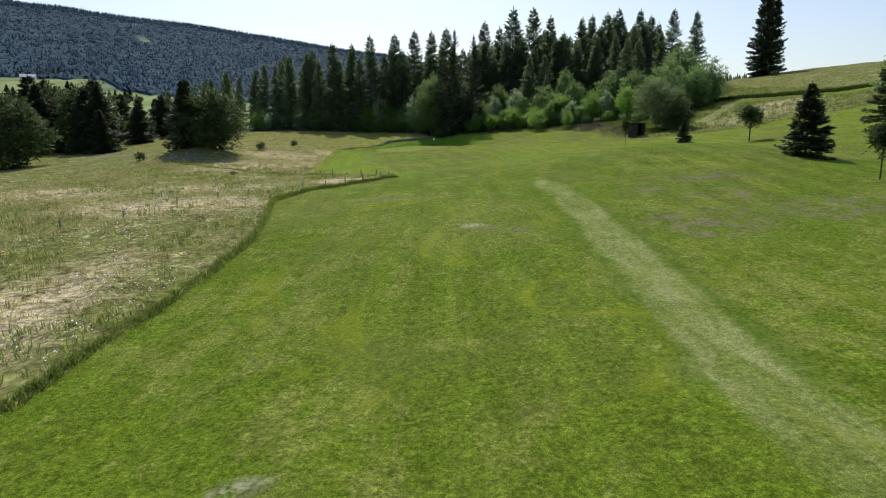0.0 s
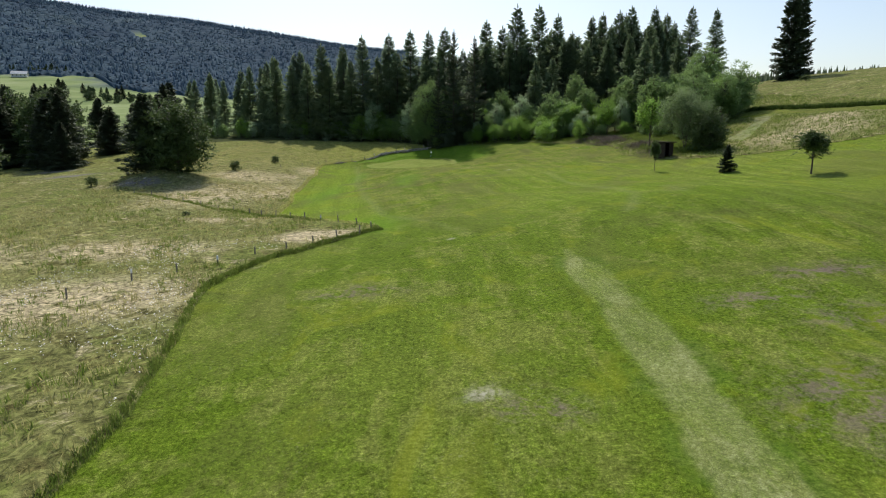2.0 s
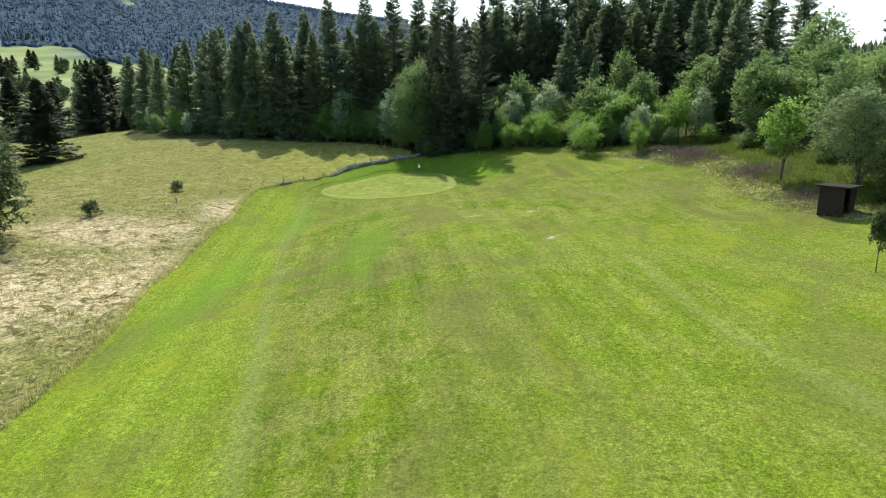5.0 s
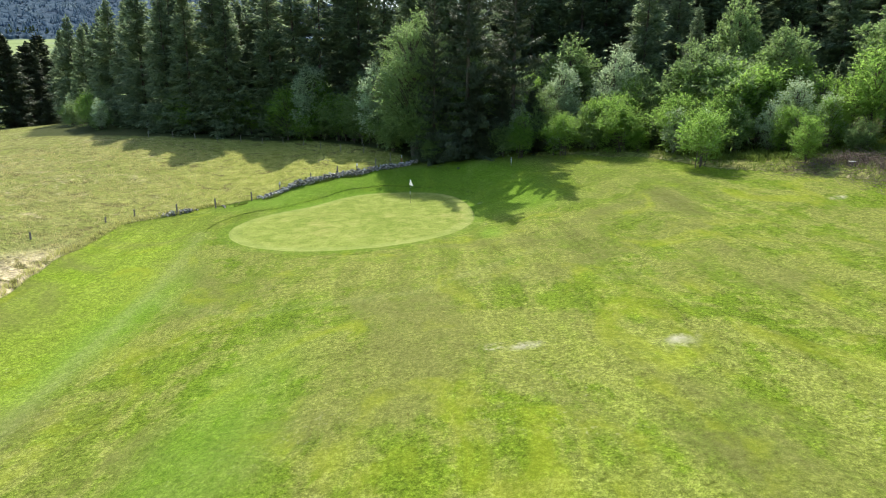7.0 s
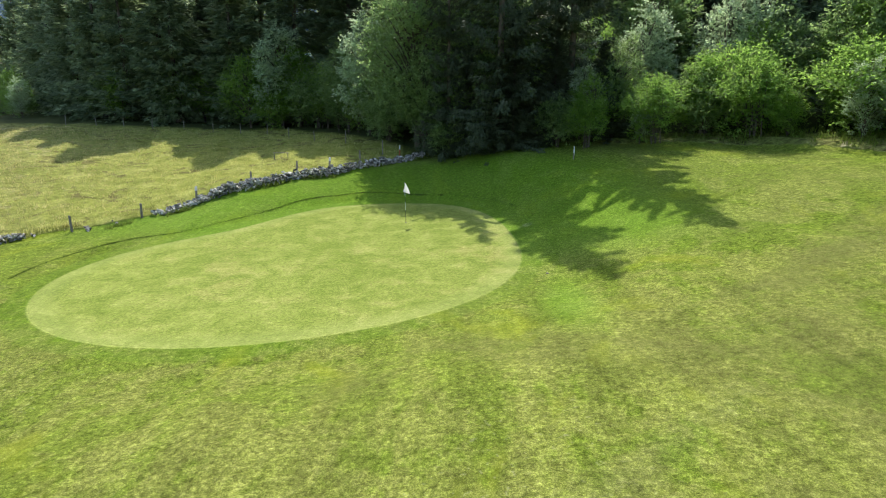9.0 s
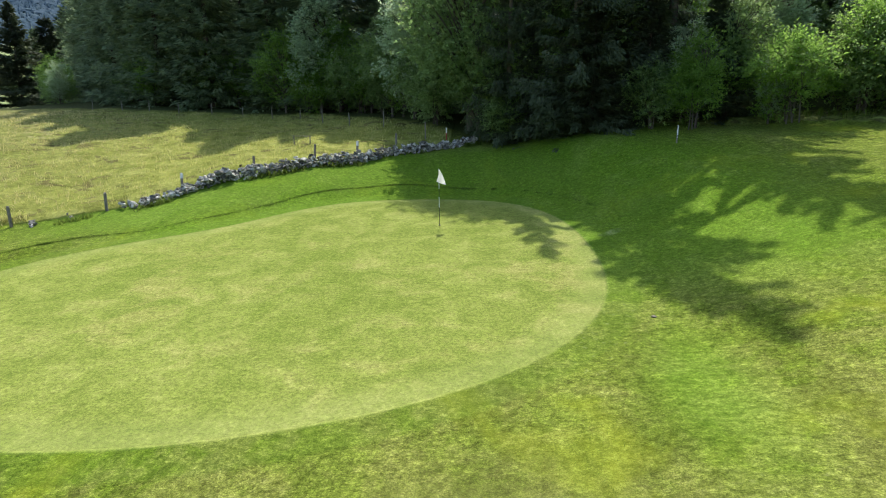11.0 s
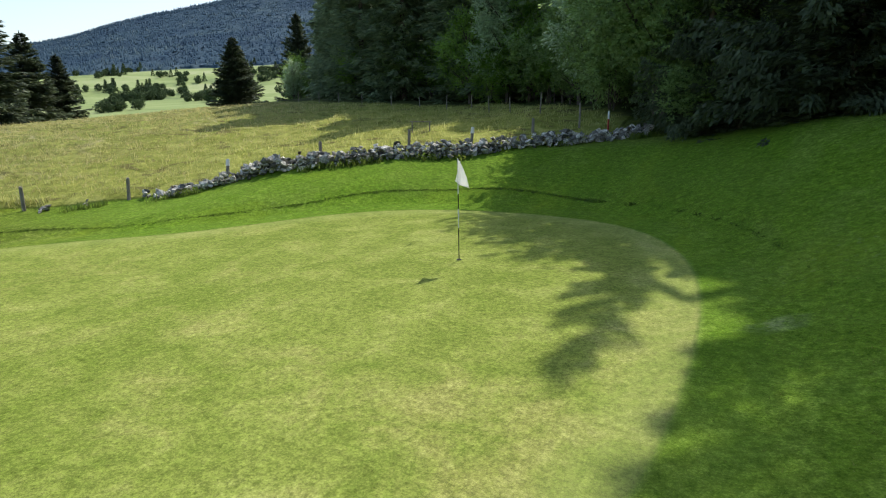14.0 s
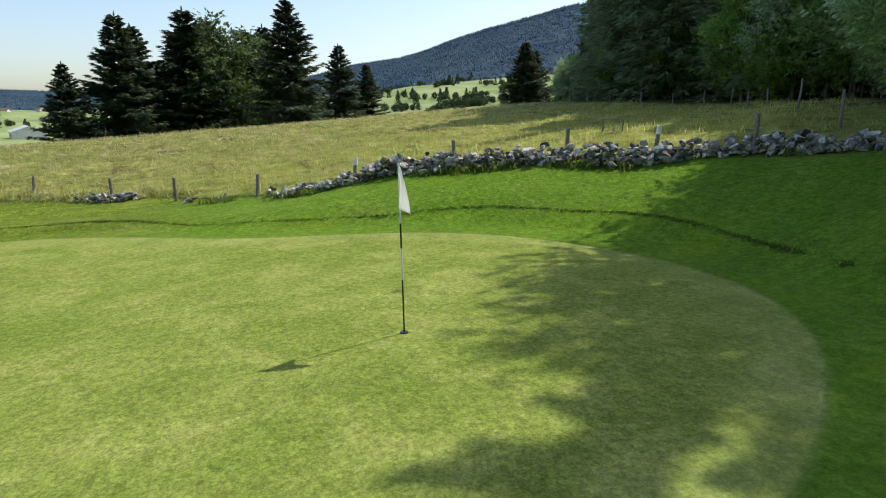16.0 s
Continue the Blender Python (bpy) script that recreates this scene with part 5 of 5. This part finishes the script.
for group, spots_of, tall, radius in ((MEADOW_FENCE, line, 0.86, 0.055), ("posts along the stone wall", wall_posts, 0.85, 0.065), ("posts along the wood", wood_posts, 1.2, 0.036)):
    for x, y, white in spots_of:
        m = stand(x, y, float(RNG.uniform(0, 360))) @ pose(0, 0, float(RNG.uniform(-0.12, 0.06)), float(RNG.normal(0, 2.2)), float(RNG.normal(0, 2.2)), 0)
        key = (group, white)
        if key in protos:
            copy_thing(protos[key], m)
        else:
            label = "weathered wooden fence post with a white top" if white else "weathered grey wooden fence post in the grass"
            protos[key] = post("fence_post", tall, radius, 0.26 if white else 0, label, m, group)
tagged(post("fence_post", 1.3, 0.042, 0, "tall grey wooden post beside the stone wall", stand(-2.6, 166.6), "posts along the stone wall"))
rail = thing("meadow_rail", stand(-9.85, 165.4, 0), "thin grey plank on two short stakes in the meadow", "rail")
for name, ax, az, lx, ly, lz in (("plank", 0, 0.72, 1.2, 0.10, 0.035), ("stake", -0.5, 0.3, 0.05, 0.05, 0.82), ("stake", 0.5, 0.3, 0.05, 0.05, 0.82)):
    bm = bmesh.new()
    bmesh.ops.create_cube(bm, size=1, matrix=Matrix.Translation((ax, 0, az)) @ Matrix.Diagonal((lx, ly, lz, 1)))
    bmesh.ops.bevel(bm, geom=bm.edges[:], offset=0.008, segments=1, affect="EDGES")
    part(name, bm, WOOD, rail)
post("marker_post", 0.95, 0.035, 0.32, "red marker stake with a white top behind the stone wall", stand(-1.3, 166.4), "marker stakes", wood=RED)
post("marker_post", 0.75, 0.03, 0.55, "thin white marker stake at the edge of the grass", stand(10.1, 158.6), "marker stakes")


def rock_mesh(seed):
    rng = np.random.default_rng(seed)
    bm = bmesh.new()
    for _ in range(11):
        p = rng.normal(size=3)
        p /= np.linalg.norm(p)
        bm.verts.new(np.sign(p) * np.abs(p) ** 0.75 * (0.5, 0.36, 0.28) * rng.uniform(0.85, 1.1))
    bmesh.ops.convex_hull(bm, input=bm.verts[:])
    loose = [v for v in bm.verts if not v.link_faces]
    bmesh.ops.delete(bm, geom=loose, context="VERTS")
    me = bpy.data.meshes.new("stone")
    bm.to_mesh(me)
    bm.free()
    me.materials.append(STONE)
    return me


ROCKS = [rock_mesh(s) for s in range(12)]


def hut():
    x, y = 35.2, 107.2
    h = thing("garden_hut", pose(x, y, height(x, y) - 0.15, 0, 0, 34) @ Matrix.Diagonal((0.66, 0.8, 1.0, 1)), "small dark wooden hut with an open front under the trees", "hut")
    for name, sx, sy, sz, px, py, pz in (("back_wall", 3.0, 0.12, 2.3, 0, 1.15, 1.3), ("side_wall", 0.12, 2.3, 2.3, -1.44, 0, 1.3), ("side_wall", 0.12, 2.3, 2.3, 1.44, 0, 1.3), ("front_wall", 1.5, 0.12, 2.3, 0.75, -1.15, 1.3),
                                         ("floor_board", 2.9, 2.3, 0.16, 0, 0, 0.2), ("roof", 3.7, 3.1, 0.14, 0, -0.1, 2.55), ("bench", 1.3, 0.4, 0.08, -0.6, 0.8, 0.65)):
        bm = bmesh.new()
        bmesh.ops.create_cube(bm, size=1, matrix=Matrix.Translation((px, py, pz)) @ Matrix.Diagonal((sx, sy, sz, 1)))
        bmesh.ops.bevel(bm, geom=bm.edges[:], offset=0.02, segments=1, affect="EDGES")
        part(name, bm, DARKWOOD, h)


hut()


def sprinkler(x, y):
    s = thing("sprinkler_head", stand(x, y), "grey round sprinkler head sunk in the mown grass", "sprinkler")
    bm = bmesh.new()
    bmesh.ops.create_cone(bm, cap_ends=True, segments=20, radius1=0.065, radius2=0.06, depth=0.03, matrix=Matrix.Translation((0, 0, 0.004)))
    part("casing", bm, BLACK, s)
    bm = bmesh.new()
    bmesh.ops.create_cone(bm, cap_ends=True, segments=20, radius1=0.048, radius2=0.045, depth=0.008, matrix=Matrix.Translation((0, 0, 0.022)))
    part("lid", bm, WOOD, s, "pale grey lid")


sprinkler(6.75, 143.5)


def stump(x, y):
    s = thing("tree_stump", stand(x, y), "pale cut tree stump lying in the brush", "stump")
    v, f = tube([(0, 0, -0.1), (0.02, 0.01, 0.3), (0, 0, 0.55)], [0.34, 0.27, 0.25], 12)
    bm = bmesh.new()
    vs = [bm.verts.new(p) for p in v]
    for q in f:
        bm.faces.new([vs[i] for i in q])
    bm.faces.new(vs[-12:])
    part("bark", bm, BARK, s)
    bm = bmesh.new()
    bmesh.ops.create_cone(bm, cap_ends=True, segments=12, radius1=0.245, radius2=0.24, depth=0.02, matrix=Matrix.Translation((0, 0, 0.56)))
    part("cut_face", bm, RENDER_WALL, s, "pale sawn wood")


stump(33.8, 143.4)


WALL_WAY = [(-22.6, 146.0), (-19.6, 149.1), (-15.6, 152.2), (-12.6, 155.2), (-9.8, 158.2), (-7.2, 160.8), (-4.2, 163.5), (-1.2, 165.5), (0.4, 166.3)]


def blades(name, xs, ys, tall, wide, material, label, lean=0.5, raise_by=None, category="grass"):
    """Grass in one mesh: each blade a bent sliver of two triangles."""
    n = len(xs)
    z = land(xs, ys) + (rough_height(xs, ys) * 0.75 if raise_by is None else raise_by)
    t, b = RNG.uniform(0, 2 * np.pi, n), RNG.uniform(0, 2 * np.pi, n)
    lean = lean * RNG.uniform(0.2, 1.3, n) * tall
    foot = np.stack([xs, ys, z - 0.03], 1)
    w = np.stack([np.cos(t), np.sin(t), 0 * t], 1) * (wide / 2)[:, None]
    bend = np.stack([np.cos(b) * lean, np.sin(b) * lean, 0 * b], 1)
    up = np.array([0, 0, 1.0])
    mid = foot + bend * 0.3 + up * (tall * 0.6)[:, None]
    tip = foot + bend + up * (tall * RNG.uniform(0.75, 1.0, n))[:, None]
    V = np.stack([foot - w, foot + w, mid + w * 0.7, tip, mid - w * 0.7], 1).reshape(-1, 3)
    base = np.arange(n)[:, None] * 5
    F = np.concatenate([base + [0, 1, 2], base + [0, 2, 4], base + [4, 2, 3]])
    return tagged(link_mesh(name, V, F, material), label, category, kind="stuff")


def scatter(n, x0, x1, y0, y1, test):
    xs, ys = RNG.uniform(x0, x1, n), RNG.uniform(y0, y1, n)
    k = test(xs, ys)
    return xs[k], ys[k]


def tufted(xs, ys, each, spread):
    xs = (xs[:, None] + RNG.normal(0, spread, (len(xs), each))).ravel()
    ys = (ys[:, None] + RNG.normal(0, spread, (len(ys), each))).ravel()
    return xs, ys


def add_grass():
    sparse = lambda x, y: (inside(x, y, WEST) > 0.15) & (np.hypot((x + 8.9) / 3.0, (y - 65) / 2.0) > 1) & (np.hypot((x + 43) / 5.5, (y - 106.5) / 2.4) > 1) & (RNG.random(len(x)) < 0.25 + 0.75 * (np.sin(x * 0.33 + 1.3 * np.sin(y * 0.21)) * np.sin(y * 0.29) > -0.2))
    xs, ys = tufted(*scatter(9000, -48, -3, 14, 110, sparse), 5, 0.13)
    blades("meadow_grass", xs, ys, RNG.uniform(0.25, 0.6, len(xs)), RNG.uniform(0.03, 0.06, len(xs)), TALLGRASS, "tall dry hay grass of the western meadow", 1.0)
    behind = lambda x, y: (inside(x, y, WEST) > 0.15) & (inside(x, y, WOODED) < 0)
    gold = lambda x, y: RNG.random(len(x)) < smooth(-(x + 0.4 * (y - 150)), 6, 26)
    xs, ys = scatter(21000, -48, 0, 105, 182, behind)
    pick = gold(xs, ys)
    for kind, some, label in ((GOLDGRASS, pick, "tall golden hay grass behind the stone wall"), (FRESHGRASS, ~pick, "tall yellow-green grass behind the stone wall")):
        tx, ty = tufted(xs[some], ys[some], 5, 0.14)
        blades("meadow_grass", tx, ty, RNG.uniform(0.12, 0.38, len(tx)), RNG.uniform(0.02, 0.035, len(tx)), kind, label, 0.8)
    xs, ys = tufted(*scatter(6000, -40, -3, 14, 100, lambda x, y: (inside(x, y, WEST) > 0.1) & (np.hypot((x + 8.9) / 3.2, (y - 65) / 2.2) > 1) & (np.sin(x * 0.5 + 2) * np.sin(y * 0.37 + 1.2 * np.sin(x * 0.3)) > 0.25)), 6, 0.12)
    blades("green_tufts", xs, ys, RNG.uniform(0.25, 0.6, len(xs)), RNG.uniform(0.03, 0.055, len(xs)), LONGGREEN, "green tufts among the dry hay", 0.6)
    xs, ys = tufted(*scatter(150000, -16, -2, 8, 68, lambda x, y: np.abs(inside(x, y, WEST) - 0.16) < 0.15), 4, 0.07)
    blades("edge_grass", xs, ys, RNG.uniform(0.10, 0.32, len(xs)), RNG.uniform(0.02, 0.04, len(xs)), LONGGREEN, "uncut fringe of long green grass along the fairway", 0.6)
    xs, ys = tufted(*scatter(100000, -26, -2, 68, 152, lambda x, y: np.abs(inside(x, y, WEST) - 0.25) < 0.22), 4, 0.09)
    blades("edge_grass", xs, ys, RNG.uniform(0.15, 0.42, len(xs)), RNG.uniform(0.02, 0.04, len(xs)), FRESHGRASS, "uncut fringe of long green grass along the fairway", 0.6)
    xs, ys = tufted(*scatter(17000, 8, 75, 92, 162, lambda x, y: (inside(x, y, EAST) > 0.1) & (inside(x, y, STRIP_EAST) < 0) & (inside(x, y, TRACK) < 0) & (inside(x, y, WOODED) < 3)), 5, 0.14)
    blades("verge_grass", xs, ys, RNG.uniform(0.25, 0.6, len(xs)), RNG.uniform(0.03, 0.06, len(xs)), LONGGREEN, "long grass and weeds along the wood", 0.7)
    xs, ys = tufted(*scatter(40000, 62, 92, 94, 140, lambda x, y: (np.abs(inside(x, y, STRIP_EAST) + 0.7) < 0.65) & (0.45 * (y - 115) + x > 68)), 5, 0.14)
    blades("bank_grass", xs, ys, RNG.uniform(0.5, 1.0, len(xs)), RNG.uniform(0.05, 0.09, len(xs)), DARKGREEN, "dark rank grass on the bank above the mown strip", 0.6)
    xs, ys = tufted(*scatter(30000, -14, -2, 49, 69, lambda x, y: np.abs(inside(x, y, WEST) - 0.2) < 0.18), 4, 0.09)
    blades("edge_grass", xs, ys, RNG.uniform(0.15, 0.40, len(xs)), RNG.uniform(0.02, 0.04, len(xs)), LONGGREEN, "rank dark grass at the corner of the meadow", 0.6)
    xs, ys = tufted(*scatter(15000, 24, 45, 108, 152, lambda x, y: np.abs(inside(x, y, WOODED) + 1.0) < 4.0), 6, 0.16)
    blades("verge_weeds", xs, ys, RNG.uniform(0.3, 0.8, len(xs)), RNG.uniform(0.04, 0.08, len(xs)), LONGGREEN, "rank green weeds in front of the wood", 0.7)
    k = RNG.integers(14, len(line) - 1, 1500)
    t = RNG.random(1500)
    a, b = np.array(line)[k, :2], np.array(line)[k + 1, :2]
    xs, ys = (a + (b - a) * t[:, None]).T + RNG.normal(0, 0.16, (2, 1500))
    xs, ys = tufted(xs, ys, 5, 0.1)
    blades("fence_grass", xs, ys, RNG.uniform(0.15, 0.4, len(xs)), RNG.uniform(0.03, 0.05, len(xs)), LONGGREEN, "long dark green grass along the meadow fence", 0.6)
    way = np.array(WALL_WAY)
    k, t = RNG.integers(2, len(way) - 1, 520), RNG.random(520)
    xs, ys = (way[k] + (way[k + 1] - way[k]) * t[:, None]).T + RNG.normal(0, 0.10, (2, 520)) + np.array([[0.26], [-0.26]])
    some = np.sin(xs * 1.9) + np.sin(ys * 0.83 + 1.0) > 0.1
    xs, ys = tufted(xs[some], ys[some], 9, 0.10)
    blades("wall_weeds", xs, ys, RNG.uniform(0.10, 0.34, len(xs)), RNG.uniform(0.02, 0.05, len(xs)), LONGGREEN, "green weeds growing along the foot of the stone wall", 0.7)
    # row of longer grass; its dark green also paints the shade of the mown step
    xs, ys = tufted(*scatter(480000, -18, 9, 144, 161, lambda x, y: (np.abs(in_green(x, y) + 1.75 - 0.25 * np.sin(x * 0.5)) < 0.055 * (1 - smooth(x, 2, 7)) * smooth(x, -17, -11)) & (y - 0.3 * x > 144)), 4, 0.03)
    blades("fringe_grass", xs, ys, RNG.uniform(0.03, 0.075, len(xs)), RNG.uniform(0.012, 0.020, len(xs)), DARKGREEN, "longer grass where the mower turns behind the green, coloured dark for its shade", 0.6, 0.0)
    short = lambda x, y: (in_green(x, y) < -0.15) & (inside(x, y, WEST) < -0.2) & (inside(x, y, EAST) < -0.2)
    xs, ys = tufted(*scatter(60000, -16, 15, 129, 163, short), 3, 0.03)
    blades("mown_grass", xs, ys, RNG.uniform(0.025, 0.065, len(xs)), RNG.uniform(0.010, 0.018, len(xs)), FAIRGRASS, "short mown grass round the putting green", 0.8, 0.0)


add_grass()


def flowers():
    xs, ys = scatter(5200, -24, -8, 12, 62, lambda x, y: (inside(x, y, WEST) > 0.3) & (np.sin(x * 0.6) * np.sin(y * 0.31 + x * 0.2) > 0.0))
    z = land(xs, ys) + rough_height(xs, ys) + RNG.uniform(0.25, 0.5, len(xs))
    r = RNG.uniform(0.02, 0.04, len(xs))
    ring = np.linspace(0, 2 * np.pi, 5, endpoint=False)
    V = np.stack([xs[:, None] + np.cos(ring) * r[:, None], ys[:, None] + np.sin(ring) * r[:, None], z[:, None] + RNG.normal(0, 0.012, (len(xs), 5))], 2).reshape(-1, 3)
    tagged(link_mesh("meadow_flowers", V, np.arange(len(V)).reshape(-1, 5), WHITE), "small white flowers scattered over the hay meadow", "flowers", kind="stuff")


flowers()


def brush_heap(x, y, rx, ry, n):
    xs, ys = x + RNG.normal(0, rx, n), y + RNG.normal(0, ry, n)
    z = land(xs, ys) + np.abs(RNG.normal(0.1, 0.22, n)) + 0.75 * np.exp(-((xs - x) / rx) ** 2 - ((ys - y) / ry) ** 2) * RNG.random(n)
    t, tilt, ln = RNG.uniform(0, 6.3, n), RNG.uniform(-0.5, 0.7, n), RNG.uniform(0.3, 1.1, n)
    d = np.stack([np.cos(t) * np.cos(tilt), np.sin(t) * np.cos(tilt), np.sin(tilt)], 1) * ln[:, None]
    c = np.stack([xs, ys, z], 1)
    s = np.stack([-np.sin(t), np.cos(t), 0 * t], 1) * 0.016
    u = np.array([0, 0, 0.02])
    V = np.stack([c - d - s, c - d + s, c - d + u, c + d - s * 0.5, c + d + s * 0.5, c + d + u * 0.5], 1).reshape(-1, 3)
    b = np.arange(n)[:, None] * 6
    F = np.concatenate([b + [0, 1, 4, 3], b + [1, 2, 5, 4], b + [2, 0, 3, 5]])
    tagged(link_mesh("brushwood", V, F, BRUSH), "heap of dry grey brushwood at the edge of the wood", "brushwood", kind="stuff")


brush_heap(36.5, 139, 2.0, 3.4, 2600)
brush_heap(34.5, 144.6, 2.4, 1.2, 1100)
brush_heap(38, 124, 1.8, 3.2, 2200)
brush_heap(36, 112.5, 1.6, 2.0, 700)


def stone_wall():
    """A dry stone wall, tumbled at its western end, stone upon stone."""
    wall = thing("dry_stone_wall", pose(0, 0, 0), "low tumbled dry stone wall of grey limestone behind the green", "wall", kind="structure")
    way = np.array(WALL_WAY)
    step = np.concatenate([[0], np.cumsum(np.hypot(*np.diff(way, axis=0).T))])
    rng = np.random.default_rng(5)
    faced, core = [], []
    s = 0.0
    while s < step[-1]:
        x, y = np.interp(s, step, way[:, 0]), np.interp(s, step, way[:, 1])
        k = min(np.searchsorted(step, s, side="right"), len(way) - 1)
        t = (way[k] - way[k - 1]) / np.hypot(*(way[k] - way[k - 1]))
        tall = np.interp(s, [0, 1.2, 2.2, 3.0, 5.8, 6.6, 11.0, 11.6, 13.2, 16, 22, 28], [0.02, 0.02, 0.02, 0.16, 0.22, 0.02, 0.02, 0.13, 0.20, 0.36, 0.40, 0.34]) * rng.uniform(0.6, 1.2)
        if tall > 0.15 or rng.random() < 0.04:
            level = 0.0
            while level < tall:
                big = rng.uniform(0.17, 0.30) if rng.random() < 0.70 else rng.uniform(0.30, 0.42)
                for across, into in ((-0.26 + 0.25 * level, faced), (0.0, core), (0.24 - 0.2 * level, core)):
                    o = across + rng.normal(0, 0.05)
                    into.append((x - t[1] * o + t[0] * rng.normal(0, 0.05), y + t[0] * o + t[1] * rng.normal(0, 0.05), level + rng.normal(0, 0.02), big * rng.uniform(0.85, 1.1) * (1.0 if into is faced else 1.3)))
                level += 0.125
        s += 0.20

    def lie(x, y, lev, size):
        return pose(x, y, height(x, y) + 0.08 + lev, float(rng.normal(0, 20)), float(rng.normal(0, 20)), float(rng.uniform(0, 360))) @ Matrix.Diagonal((size, size, size * rng.uniform(0.75, 1.15), 1))

    for x, y, lev, size in faced:
        ob = new("stone", ROCKS[int(rng.integers(len(ROCKS)))])
        ob.parent = wall
        ob.matrix_basis = lie(x, y, lev, size)
    bm = bmesh.new()
    for x, y, lev, size in core:
        me = ROCKS[int(rng.integers(len(ROCKS)))]
        m = lie(x, y, lev, size)
        vs = [bm.verts.new(m @ v.co) for v in me.vertices]
        for q in me.polygons:
            bm.faces.new([vs[i] for i in q.vertices])
    me = bpy.data.meshes.new("core_stones")
    bm.to_mesh(me)
    bm.free()
    me.materials.append(STONE)
    ob = new("core_stones", me)
    ob.parent = wall
    ob["kind"] = "stuff"


stone_wall()


def scree(x, y, rx, ry, n, label):
    heap = thing("scree", pose(0, 0, 0), label, "stones", kind="structure")
    rng = np.random.default_rng(int(n + abs(x)))
    for _ in range(n):
        px, py = x + rng.normal(0, rx), y + rng.normal(0, ry)
        ob = new("stone", ROCKS[int(rng.integers(len(ROCKS)))])
        ob.parent = heap
        s = rng.uniform(0.25, 0.7)
        ob.matrix_basis = pose(px, py, height(px, py) + 0.10, float(rng.normal(0, 12)), float(rng.normal(0, 12)), float(rng.uniform(0, 360))) @ Matrix.Diagonal((s, s, s * 0.7, 1))


scree(-42.2, 106.0, 1.9, 0.7, 150, "bare grey scree on the flank of the knoll")
scree(-66, 129.5, 2.6, 1.1, 60, "grey stones cleared from the meadow")
